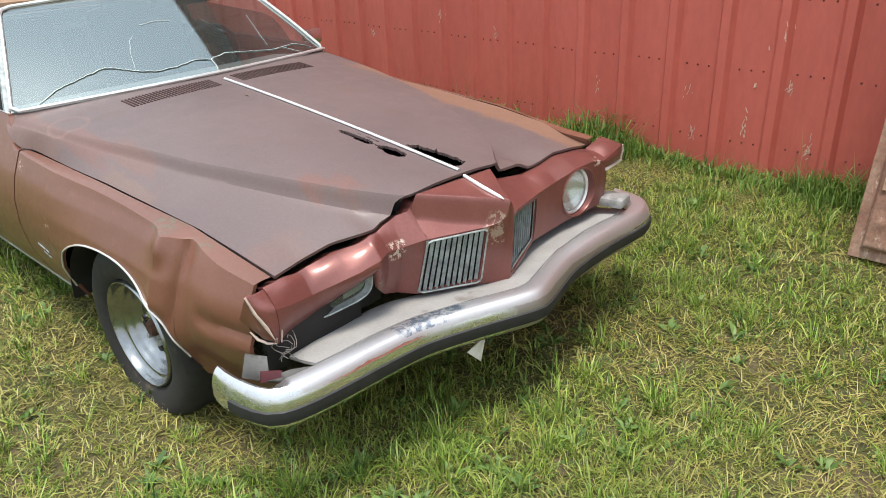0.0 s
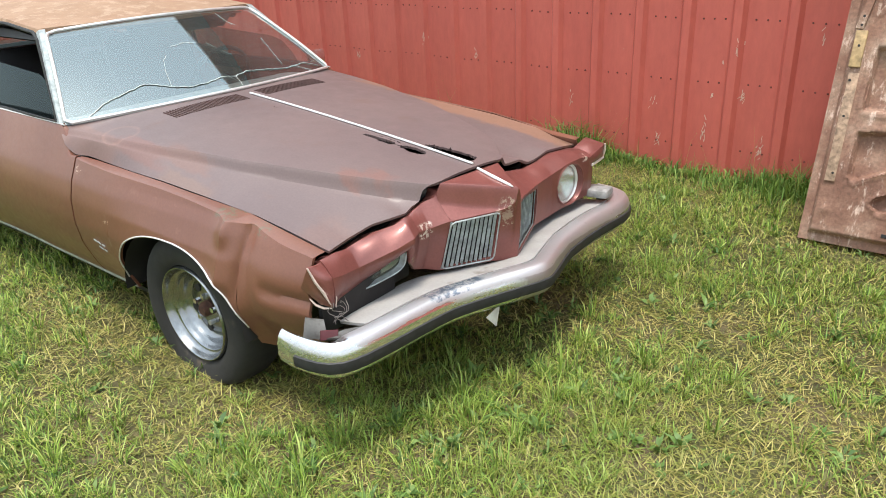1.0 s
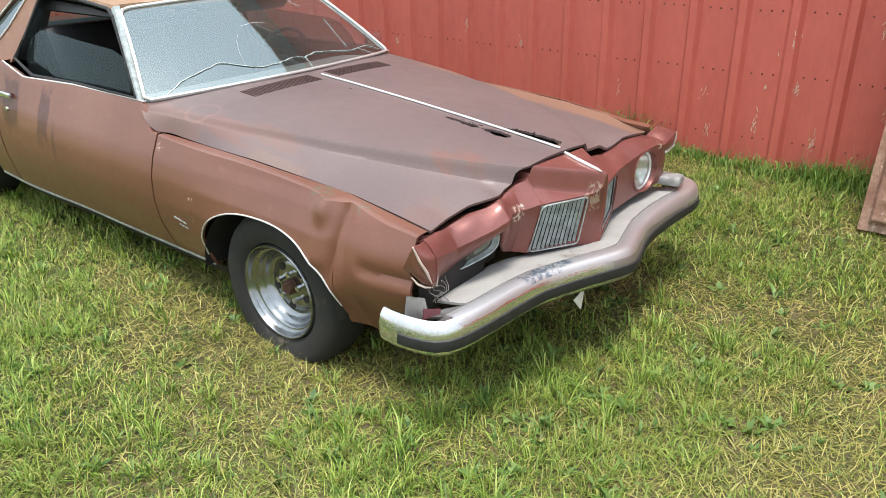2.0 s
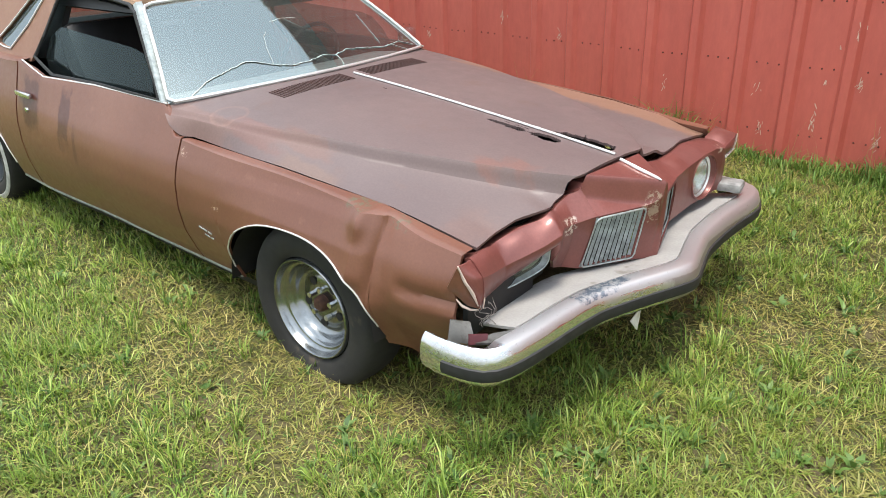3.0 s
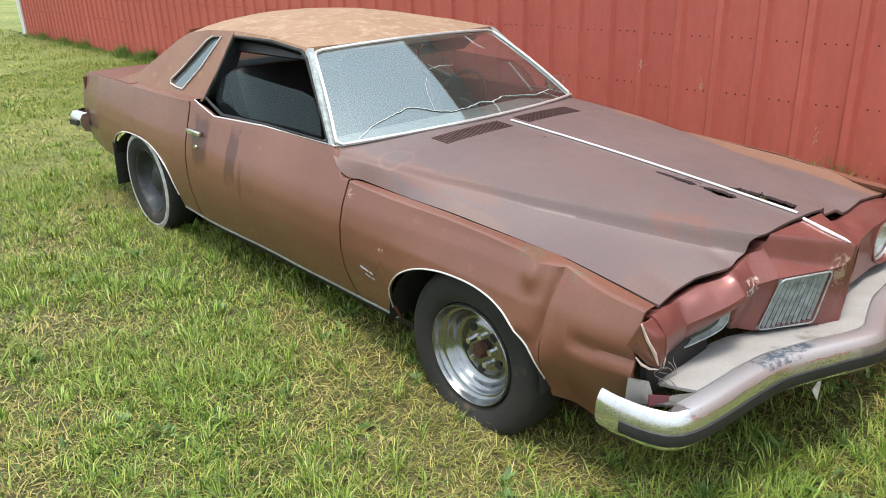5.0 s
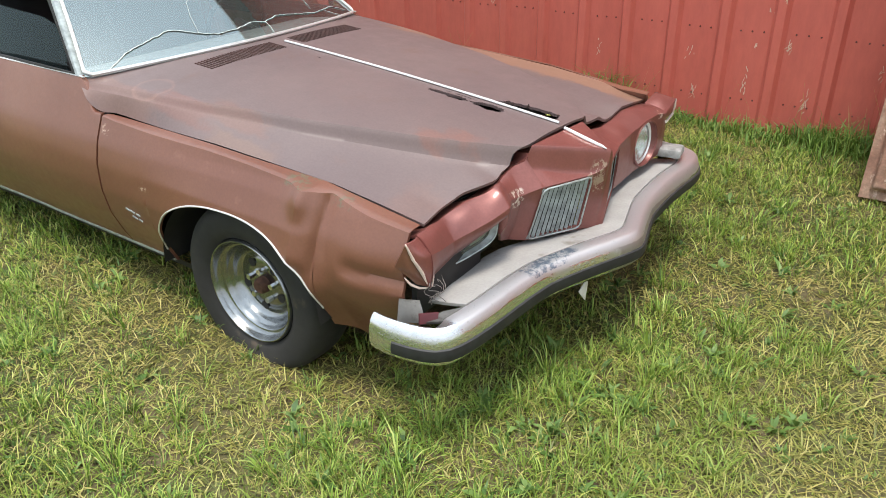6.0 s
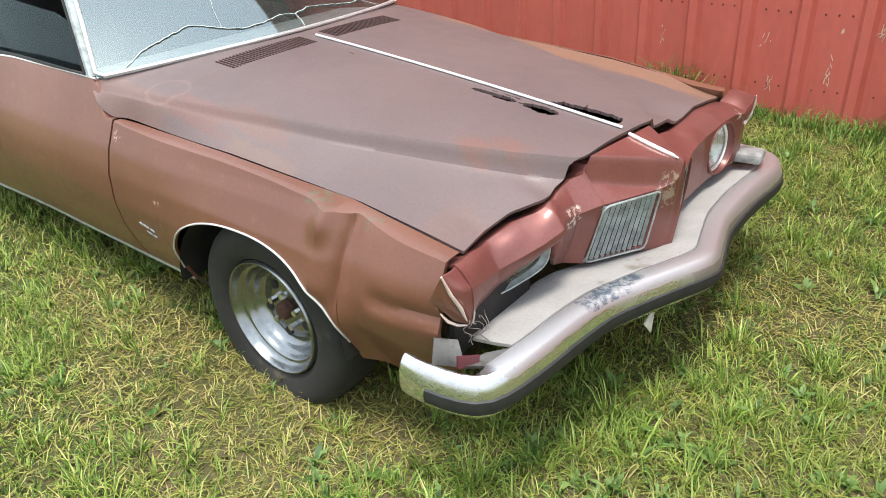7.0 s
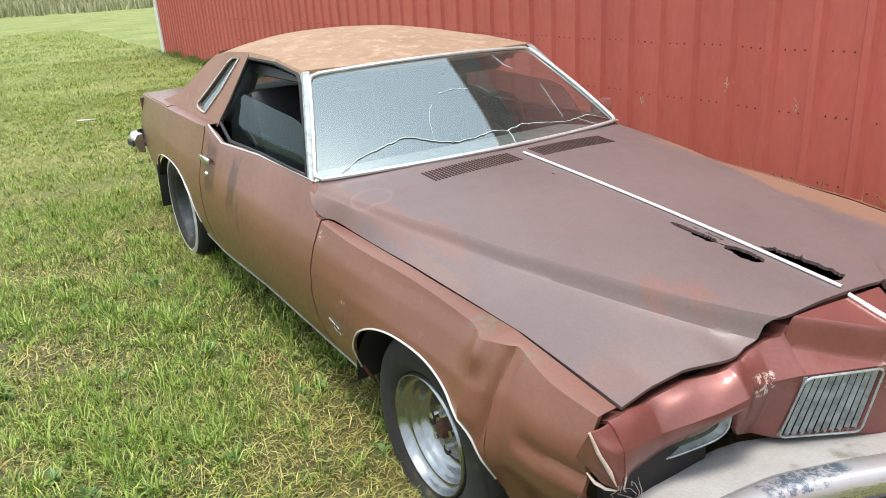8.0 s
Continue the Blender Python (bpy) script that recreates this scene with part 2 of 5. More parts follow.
def glass(name, tint, rough=0.02, dust=0.12, ior=1.9, dust_color=(0.45, 0.5, 0.5), sheen=(1, 1, 1)):
    """A thin pane: clear with a tint, a mirror by Fresnel, and a film of dust."""
    m, ns, ls, b = nodes_of(name)
    ns.remove(b)
    clear, gloss, film = ns.new("ShaderNodeBsdfTransparent"), ns.new("ShaderNodeBsdfGlossy"), ns.new("ShaderNodeBsdfDiffuse")
    clear.inputs[0].default_value = (*tint, 1)
    gloss.inputs["Roughness"].default_value = rough
    gloss.inputs["Color"].default_value = (*sheen, 1)
    film.inputs[0].default_value = (*dust_color, 1)
    lw, pw, fr = ns.new("ShaderNodeLayerWeight"), ns.new("ShaderNodeMath"), ns.new("ShaderNodeMapRange")
    pw.operation = "POWER"
    pw.inputs[1].default_value = 4.0
    f0 = ((ior - 1) / (ior + 1)) ** 2
    fr.inputs["To Min"].default_value, fr.inputs["To Max"].default_value = f0, 1.0
    ls.new(lw.outputs["Facing"], pw.inputs[0])
    ls.new(pw.outputs[0], fr.inputs["Value"])
    a, c = ns.new("ShaderNodeMixShader"), ns.new("ShaderNodeMixShader")
    f = ns.new("ShaderNodeMapRange")
    f.inputs["To Min"].default_value, f.inputs["To Max"].default_value = dust * 0.7, dust * 1.3
    ls.new(noise_at(ns, ls, 5, 5), f.inputs["Value"])
    ls.new(f.outputs[0], a.inputs[0])
    ls.new(clear.outputs[0], a.inputs[1])
    ls.new(film.outputs[0], a.inputs[2])
    ls.new(fr.outputs[0], c.inputs[0])
    ls.new(a.outputs[0], c.inputs[1])
    ls.new(gloss.outputs[0], c.inputs[2])
    ls.new(c.outputs[0], ns["Material Output"].inputs[0])
    return m


GLASS = glass("dusty_windscreen_glass", (0.88, 0.96, 0.95), 0.015, 0.08, 4.2, (0.44, 0.50, 0.50), (0.51, 0.575, 0.575))
SIDEGLASS = glass("tinted_side_glass", (0.40, 0.52, 0.52), dust=0.03, ior=1.42, dust_color=(0.24, 0.32, 0.34), sheen=(0.42, 0.52, 0.56))
# side glass again, with a pale sky reflection put into film colour and sheen
QUARTERGLASS = glass("sky_paled_quarter_glass", (0.40, 0.52, 0.52), dust=0.10, ior=2.6, dust_color=(0.42, 0.50, 0.54), sheen=(0.75, 0.85, 0.9))
LENS = glass("headlamp_lens", (0.9, 0.92, 0.9), 0.1, 0.25)


# ---- mesh helpers ----
def part(name, bm, material, parent, label="", smooth=True, angle=40):
    me = bpy.data.meshes.new(name)
    bmesh.ops.recalc_face_normals(bm, faces=bm.faces) if len(bm.faces) < 60000 else None
    bm.to_mesh(me)
    bm.free()
    me.materials.append(material)
    if smooth:
        me.shade_smooth()
        me.set_sharp_from_angle(angle=radians(angle))
    ob = new(name, me)
    ob.parent = parent
    if label:
        tagged(ob, label)
    return ob


def empty(name, at, label, category, group="", kind=""):
    e = new(name)
    e.location = at
    bpy.context.view_layer.update()
    return tagged(e, label, category, group, kind)


def adopt(parent):
    """Keep world places for parts under a thing that is not at the origin."""
    for o in parent.children:
        o.matrix_parent_inverse = Matrix.Translation(parent.location).inverted()


def grid(f, us, vs, keep=None, thick=0.0, inward=None):
    """A sheet of quads through f(u, v); keep(u, v) leaves holes; thick gives a second skin moved by inward."""
    bm = bmesh.new()
    us, vs = list(us), list(vs)
    vv = [[bm.verts.new(f(u, v)) for v in vs] for u in us]
    faces = []
    for i in range(len(us) - 1):
        for j in range(len(vs) - 1):
            if keep and not keep((us[i] + us[i + 1]) / 2, (vs[j] + vs[j + 1]) / 2):
                continue
            q = [vv[i][j], vv[i + 1][j], vv[i + 1][j + 1], vv[i][j + 1]]
            faces.append(bm.faces.new(q))
    loose = [v for v in bm.verts if not v.link_faces]
    bmesh.ops.delete(bm, geom=loose, context="VERTS")
    if thick:
        ret = bmesh.ops.extrude_face_region(bm, geom=faces)
        vs2 = [g for g in ret["geom"] if isinstance(g, bmesh.types.BMVert)]
        bmesh.ops.translate(bm, verts=vs2, vec=Vector(inward) * thick)
    return bm


def box(bm, c, s, rot=None, bevel=0.0):
    r = bmesh.ops.create_cube(bm, size=1, matrix=Matrix.Translation(c) @ (rot or Matrix()) @ Matrix.Diagonal((*s, 1)))
    if bevel:
        es = list({e for v in r["verts"] for e in v.link_edges})
        bmesh.ops.bevel(bm, geom=es, offset=bevel, segments=2, affect="EDGES", profile=0.5)
    return bm


def tube(pts, r, sides=8, close=False, flat=None):
    """A rod along points; flat gives an elliptical section (second radius up)."""
    bm = bmesh.new()
    pts = [Vector(p) for p in pts]
    rings = []
    n = len(pts)
    for i, p in enumerate(pts):
        a = pts[(i - 1) % n] if (i or close) else p
        b = pts[(i + 1) % n] if (i < n - 1 or close) else p
        d = (b - a).normalized()
        side = d.cross(Vector((0, 0, 1)))
        side = side.normalized() if side.length > 1e-4 else Vector((1, 0, 0))
        up = side.cross(d)
        rr = r[i] if isinstance(r, (list, tuple)) else r
        rings.append([bm.verts.new(p + side * rr * math.cos(2 * math.pi * k / sides) + up * (flat or rr) * math.sin(2 * math.pi * k / sides)) for k in range(sides)])
    for i in range(n if close else n - 1):
        A, B = rings[i], rings[(i + 1) % n]
        for k in range(sides):
            bm.faces.new((A[k], A[(k + 1) % sides], B[(k + 1) % sides], B[k]))
    if not close:
        bm.faces.new(rings[0])
        bm.faces.new(rings[-1])
    return bm


def lathe(profile, sides=48, axis="y"):
    """Turn (radius, along) points round the y axis through the origin."""
    bm = bmesh.new()
    rings = []
    for r, a in profile:
        rings.append([bm.verts.new((r * math.cos(2 * math.pi * k / sides), a, r * math.sin(2 * math.pi * k / sides))) for k in range(sides)])
    for A, B in zip(rings, rings[1:]):
        for k in range(sides):
            bm.faces.new((A[k], A[(k + 1) % sides], B[(k + 1) % sides], B[k]))
    return bm


def poly(bm, pts):
    return bm.faces.new([bm.verts.new(p) for p in pts])


def lerp(table, x):
    table = sorted(table)
    return float(np.interp(x, [p[0] for p in table], [p[1] for p in table]))


def smooth01(t):
    t = min(1.0, max(0.0, t))
    return t * t * (3 - 2 * t)


def spread(a, b, n):
    return [a + (b - a) * i / (n - 1) for i in range(n)]


# ---- ground, barn and distance ----
def ground_z(x, y):
    z = 0.025 + 0.115 * smooth01((0.9 - x) / 1.9) + 0.15 * smooth01((y - 0.3) / 1.9) * smooth01((x + 3.0) / 3.5) + 0.02 * smooth01((-1.0 - y) / 1.2)
    r = math.hypot(x, y)
    near = smooth01((9 - r) / 5)
    z += near * 0.018 * noise.noise((x * 1.3, y * 1.3, 0.3))
    z += 3.0 * smooth01((-100 - x) / 90)
    return z


def mat_ground():
    m, ns, ls, b = nodes_of("turf_soil")
    big = noise_at(ns, ls, 0.55, 4)
    col = ramp(ns, ls, big, [(0.35, (0.05, 0.055, 0.016)), (0.55, (0.085, 0.078, 0.028)), (0.7, (0.12, 0.095, 0.042))])
    bare = ramp(ns, ls, noise_at(ns, ls, 2.6, 6, 0.65), [(0.46, (0, 0, 0)), (0.60, (1, 1, 1))])
    col = mix(ns, ls, bare, col, (0.115, 0.085, 0.046))
    fine = noise_at(ns, ls, 45, 6, 0.7)
    col = mix(ns, ls, 0.75, col, ramp(ns, ls, fine, [(0.3, (0.12, 0.12, 0.12)), (0.7, (0.8, 0.8, 0.75))]), "OVERLAY")
    # the open field further off is closed turf
    field = ramp(ns, ls, noise_at(ns, ls, 0.35, 8, 0.72), [(0.35, (0.110, 0.145, 0.032)), (0.5, (0.160, 0.190, 0.048)), (0.68, (0.235, 0.23, 0.080))])
    field = mix(ns, ls, 0.8, field, ramp(ns, ls, noise_at(ns, ls, 9, 8, 0.75, (0.5, 1.0, 1.0)), [(0.3, (0.2, 0.2, 0.2)), (0.7, (0.8, 0.8, 0.8))]), "OVERLAY")
    tc, sep, far = ns.new("ShaderNodeTexCoord"), ns.new("ShaderNodeVectorMath"), ns.new("ShaderNodeMapRange")
    sep.operation = "DISTANCE"
    sep.inputs[1].default_value = (0.6, -0.6, 0.1)
    far.inputs["From Min"].default_value, far.inputs["From Max"].default_value = 3.0, 7.5
    ls.new(tc.outputs["Object"], sep.inputs[0])
    ls.new(sep.outputs["Value"], far.inputs["Value"])
    col = mix(ns, ls, far.outputs[0], col, field)
    ls.new(col, b.inputs["Base Color"])
    b.inputs["Roughness"].default_value = 0.95
    bump(ns, ls, b, fine, 0.6, 0.02)
    return m


GROUND = mat_ground()
xs = sorted(set([-3000, -1200, -500, -220, -180, -150, -130, -115, -100, -70, -45, -30] + [round(-22 + 1.0 * i, 2) for i in range(14)] + [round(-8 + 0.2 * i, 2) for i in range(66)] + [6, 8, 12, 20, 40, 100, 400, 2000]))
ys = sorted(set([-3000, -1000, -400, -150, -70, -40, -25, -15, -10, -8] + [round(-6 + 0.2 * i, 2) for i in range(53)] + [6, 8, 12, 20, 40, 100, 400, 1500, 3000]))
ground = part("ground", grid(lambda x, y: (x, y, ground_z(x, y)), xs, ys), GROUND, None)
tagged(ground, "rough mown grassy ground beside the barn", "ground", kind="structure")

WALL_A, WALL_B = 2.34, -0.0354
RIB, BARN_L, BARN_R, BARN_TOP = 0.305, -20.6, 9.5, 3.72


def wall_y(x):
    return WALL_A + WALL_B * x


def mat_barn():
    m, ns, ls, b = nodes_of("red_barn_steel")
    streak = noise_at(ns, ls, 3.0, 5, 0.6, (1.0, 1.0, 0.12))
    col = ramp(ns, ls, streak, [(0.3, (0.50, 0.104, 0.078)), (0.7, (0.57, 0.128, 0.096))])
    low = noise_at(ns, ls, 1.1, 4)
    col = mix(ns, ls, ramp(ns, ls, low, [(0.45, (0, 0, 0)), (0.75, (0.5, 0.5, 0.5))]), col, (0.56, 0.132, 0.096))
    mott = noise_at(ns, ls, 22, 7, 0.7, (1.0, 1.0, 0.3))
    col = mix(ns, ls, 0.35, col, ramp(ns, ls, mott, [(0.3, (0.36, 0.36, 0.36)), (0.7, (0.64, 0.64, 0.64))]), "OVERLAY")
    chips = ramp(ns, ls, noise_at(ns, ls, 13, 8, 0.78, (1, 1, 0.6)), [(0.69, (0, 0, 0)), (0.72, (1, 1, 1))])
    col = mix(ns, ls, chips, col, (0.50, 0.27, 0.20))
    ls.new(col, b.inputs["Base Color"])
    b.inputs["Roughness"].default_value = 0.55
    bump(ns, ls, b, noise_at(ns, ls, 60, 3), 0.06, 0.001)
    return m


SCUFFS = [(2.6, 0.42, 0.08, 10), (2.2, 0.36, 0.07, 9), (1.75, 0.44, 0.07, 12), (1.2, 0.40, 0.06, 14), (0.85, 0.46, 0.08, 16), (0.55, 0.36, 0.06, 10), (1.55, 0.62, 0.05, 6), (-0.1, 0.55, 0.06, 6), (2.45, 0.8, 0.07, 7), (1.02, 0.98, 0.045, 13), (1.065, 0.69, 0.045, 12), (1.46, 1.06, 0.05, 5), (0.935, 0.882, 0.008, 3), (0.874, 0.68, 0.015, 4), (-1.42, 0.925, 0.06, 16), (-2.21, 0.706, 0.03, 9), (-0.94, 0.797, 0.04, 7), (0.5, 0.60, 0.03, 5)]
BARN = mat_barn()
WHITE = simple("white_trim_paint", (0.75, 0.75, 0.74), 0.5, 0, 0.06, 8)
barn = empty("wall_barn", (0, wall_y(0), 0), "red ribbed steel barn wall with screw rows and scuffs", "barn wall", kind="structure")


def barn_panel(x0, n_ribs):
    """One sheet, n_ribs wide: flat pans with trapezoid ribs, standing from the ground up."""
    prof = []
    for k in range(n_ribs):
        a = x0 + k * RIB
        prof += [(a, 0.0), (a + 0.20, 0.0), (a + 0.222, -0.030), (a + 0.268, -0.030), (a + 0.290, 0.0)]
    prof.append((x0 + n_ribs * RIB, 0.0))
    bm = bmesh.new()
    rows = []
    for z in (-0.2, BARN_TOP):
        rows.append([bm.verts.new((x, wall_y(x) + d, z)) for x, d in prof])
    back = [[bm.verts.new((x, wall_y(x) + 0.004 + d, z)) for x, d in prof] for z in (-0.2, BARN_TOP)]
    for A, B in ((rows[0], rows[1]), (back[1], back[0])):
        for i in range(len(prof) - 1):
            bm.faces.new((A[i], A[i + 1], B[i + 1], B[i]))
    return part("steel_panel", bm, BARN, barn, smooth=False)


x = BARN_L
while x < BARN_R:
    barn_panel(x, 3)
    x += 3 * RIB
bm = bmesh.new()
for z in (0.36, 0.76, 1.13, 1.90, 2.7, 3.45):
    x = BARN_L
    while x < 6:
        for off in (0.035, 0.10, 0.165):
            px = x + off
            M = Matrix.Translation((px, wall_y(px) - 0.003, z + 0.004 * math.sin(px * 7))) @ Matrix.Rotation(radians(90), 4, "X")
            bmesh.ops.create_cone(bm, cap_ends=True, segments=6, radius1=0.0065, radius2=0.004, depth=0.007, matrix=M)
        x += RIB
# scraped places: slivers of pale bare primer
SCUFF = simple("pale_scraped_primer", (0.62, 0.42, 0.33), 0.7, 0, 0.2, 60)
rnd = random.Random(11)
for cx, cz, tall, n in SCUFFS:
    sm = bmesh.new()
    for k in range(n):
        px, pz = cx + rnd.gauss(0, 0.010), cz + rnd.gauss(0, tall / 2)
        ln, wd, tilt = rnd.uniform(0.010, 0.034), rnd.uniform(0.0015, 0.005), rnd.gauss(0.15, 0.35)
        box(sm, (px, wall_y(px) - (0.0325 if 0.222 < (px - BARN_L) % RIB < 0.268 else 0.0025), pz), (wd, 0.002, ln), Matrix.Rotation(tilt, 4, "Y"))
    part("scuff", sm, SCUFF, barn, "pale scraped paint", False)
screws = part("screw_rows", bm, simple("rusty_screw", (0.16, 0.04, 0.03), 0.6, 0.2), barn, "small dark screw heads in level rows")
tagged(screws, kind="stuff")
bm = bmesh.new()
box(bm, (BARN_L + 0.05, wall_y(BARN_L) - 0.03, 1.75), (0.30, 0.07, 3.9), bevel=0.005)
part("corner_trim", bm, WHITE, barn, "white painted corner trim", False)
bm = bmesh.new()
box(bm, ((BARN_L + BARN_R) / 2, wall_y(-5) + 5.2, 1.75), (BARN_R - BARN_L - 0.2, 8.4, 3.9))
part("barn_core", bm, BARN, barn, "", False)
bm = bmesh.new()
y0 = wall_y(-5)
p = [(BARN_L - 0.3, y0 - 0.45, BARN_TOP - 0.05), (BARN_R, y0 - 0.9, BARN_TOP - 0.05), (BARN_R, y0 + 4.6, BARN_TOP + 1.6), (BARN_L - 0.3, y0 + 4.6, BARN_TOP + 1.6)]
f = poly(bm, p)
g = bmesh.ops.extrude_face_region(bm, geom=[f])
bmesh.ops.translate(bm, verts=[v for v in g["geom"] if isinstance(v, bmesh.types.BMVert)], vec=(0, 0, 0.05))
part("barn_roof", bm, simple("grey_roof_steel", (0.4, 0.4, 0.4), 0.5, 0.5), barn, "", False)
adopt(barn)


# ---- the car: an old two-door coupe, nose towards +x ----
car = empty("coupe_car", (-1.5, 0, 0.08), "derelict brown seventies coupe with crumpled nose on grass", "car")

GAP_Y = [(-0.84, 0.806), (-0.78, 0.832), (-0.70, 0.826), (-0.66, 0.806), (-0.60, 0.797), (0.0, 0.765), (0.69, 0.715)]
GAP_YL = [(-0.80, 0.80), (0.0, 0.785), (0.83, 0.755)]
HALF = [(-4.05, 0.80), (-3.6, 0.86), (-2.9, 0.90), (-2.0, 0.915), (-1.2, 0.912), (-0.5, 0.905), (0.0, 0.905), (0.35, 0.90), (0.55, 0.875), (0.70, 0.835)]
PROFILE = [(0.20, -0.135), (0.28, -0.092), (0.36, -0.052), (0.46, -0.014), (0.56, 0.0), (0.66, -0.006), (0.74, -0.028), (0.80, -0.055), (0.86, -0.082), (0.93, -0.115), (1.0, -0.13)]
FENDER_TOP = [(-0.76, 0.856), (-0.60, 0.842), (-0.15, 0.815), (0.34, 0.774), (0.69, 0.698)]
FENDER_TOP_L = [(-0.76, 0.866), (-0.50, 0.866), (-0.05, 0.846), (0.33, 0.822), (0.69, 0.776), (0.82, 0.766)]
BELT = [(-3.98, 0.99), (-3.6, 1.01), (-3.2, 1.015), (-2.7, 1.012), (-2.25, 1.01), (-2.08, 1.015), (-1.95, 0.99), (-1.85, 0.962), (-1.40, 0.968), (-0.86, 0.962), (-0.80, 0.93), (-0.74, 0.85)]
ROCKER = [(-4.1, 0.52), (-3.5, 0.495), (-3.0, 0.412), (-2.0, 0.36), (-1.2, 0.325), (-0.2, 0.31), (0.38, 0.29), (0.48, 0.235), (0.58, 0.21), (0.70, 0.24)]
WAVE = 0.032


def half_width(x, z):
    h = z + WAVE * x
    d = lerp(PROFILE, h)
    if x > -0.5:
        d -= 0.042 * min(1.0, max(0.0, (h - 0.58) / 0.20)) * smooth01((x + 0.5) / 0.6)
    if x < -1.3:
        d *= 1 - 0.35 * smooth01((-1.3 - x) / 0.8)
    return lerp(HALF, x) + d


def arch(x, cx, cz, a, b, n=2.4):
    """The lower edge of a wheel opening at x, or None outside it."""
    t = abs((x - cx) / a)
    return cz + b * (1 - t ** n) ** (1 / n) if t < 1 else None


def low_edge(x):
    z = lerp(ROCKER, x)
    for cx, cz, a, b, n in ((-0.02, 0.345, 0.395, 0.298, 2.3), (-2.86, 0.42, 0.515, 0.318, 2.4)):
        e = arch(x, cx, cz, a, b, n)
        if e:
            z = max(z, e)
    return z


def dent(x, z):
    """The crumpled front fender of the car's right side: a crease over the wheel, the panel ahead of it pushed in."""
    up = smooth01((z - 0.46) / 0.12) * smooth01((0.80 - z) / 0.05)
    lean = 0.12 * (0.70 - z)
    d = 0.013 * math.exp(-abs(x - 0.315 + lean) / 0.050) * up
    d -= 0.036 * math.exp(-abs(x - 0.385 + lean) / (0.022 if x < 0.385 - lean else 0.060)) * up
    d -= 0.014 * smooth01((x - 0.36) / 0.06) * up
    d += 0.026 * math.exp(-((x - 0.325) / (0.050 if x < 0.325 else 0.024)) ** 2) * smooth01((z - 0.66) / 0.10)
    lip = 0.515 - 0.06 * (x - 0.5)
    d += 0.004 * math.exp(-((z - lip) / 0.020) ** 2) * smooth01((x - 0.43) / 0.06)
    d -= 0.017 * math.exp(-((z - lip - 0.045) / 0.024) ** 2) * smooth01((x - 0.45) / 0.06)
    d -= 0.050 * smooth01((x - 0.34) / 0.10) * smooth01((0.62 - z) / 0.34)
    return d


def side_panel(name, x0, x1, top, s, step=0.02, rows=26, label="", fold=0.05, crumple=False, extra=(), fender=False):
    """One outer panel between two gaps, from its lower edge up to a rounded top edge that folds inwards."""
    n = max(4, int((x1 - x0) / step))
    us = sorted(set(spread(x0, x1, n)) | {u for u in extra if x0 < u < x1})
    vs = spread(0, 1, rows) + [1.04, 1.1, 1.2]

    def f(u, v):
        lo, hi = low_edge(u), lerp(top, u)
        z = lo + (hi - lo) * min(v, 1.0)
        w = half_width(u, z) + (dent(u, z) if crumple else 0)
        if v > 1:
            k = (v - 1) / 0.2
            inner = lerp(GAP_Y if s < 0 else GAP_YL, u) + 0.012 if fender else w - fold
            w += (inner - w) * k
            z += (0.004 if fender else 0.006) * math.sin(k * 2.2)
        return (u, s * w, z)
    return part(name, grid(f, us, vs, thick=0.012, inward=(0, -s, 0)), PAINT, car, label, angle=34)


ARCHX = [0.22 + 0.005 * k for k in range(50)] + [-0.02 - 0.395 + 0.003 * k for k in range(20)] + [-0.02 + 0.395 - 0.003 * k for k in range(20)] + [-2.86 - 0.515 + 0.004 * k for k in range(20)] + [-2.86 + 0.515 - 0.004 * k for k in range(20)]
doors = {}
for s in (-1, 1):
    near = s < 0
    side_panel("front_fender", -0.678, 0.684 if near else 0.82, FENDER_TOP if near else FENDER_TOP_L, s, label="brown front fender, dented and creased" if near else "", fender=True, crumple=near, extra=ARCHX)
    doors[s] = side_panel("door", -2.10, -0.688, BELT, s, label="faded brown door with dark stains" if near else "", fold=0.010)
    side_panel("quarter_panel", -4.02, -2.116, BELT, s, label="faded brown rear quarter panel" if near else "", fold=0.10, extra=ARCHX)

# hood
HOOD_FRONT = [(-0.80, 0.690), (-0.72, 0.692), (-0.60, 0.678), (-0.50, 0.694), (-0.41, 0.742), (-0.33, 0.734), (-0.275, 0.742), (-0.240, 0.768), (-0.205, 0.774), (-0.10, 0.780), (0.0, 0.788), (0.14, 0.797), (0.20, 0.786), (0.315, 0.790), (0.51, 0.800), (0.74, 0.802), (0.80, 0.825)]
# height of the buckled front edge
EDGE_Z = [(-0.80, 0.700), (-0.72, 0.702), (-0.60, 0.712), (-0.50, 0.732), (-0.41, 0.746), (-0.36, 0.740), (-0.27, 0.772), (-0.245, 0.780), (-0.225, 0.822), (-0.10, 0.829), (0.0, 0.828), (0.13, 0.820), (0.155, 0.806), (0.175, 0.772), (0.315, 0.746), (0.42, 0.752), (0.51, 0.768), (0.66, 0.752), (0.74, 0.738), (0.80, 0.780)]


RIDGE = [(-0.84, 0.780), (-0.64, 0.750), (-0.494, 0.722), (-0.30, 0.680), (-0.109, 0.622), (0.10, 0.568), (0.268, 0.503), (0.43, 0.435), (0.586, 0.362), (0.727, 0.276), (0.775, 0.235), (0.80, 0.215)]
RIDGE_W = 0.026


def ridge_y(x, side):
    """Distance of a ridge from the centre line; the left one turns in towards the beak."""
    return lerp(RIDGE, x) - (0.045 * smooth01((x - 0.62) / 0.16) if side > 0 else 0)


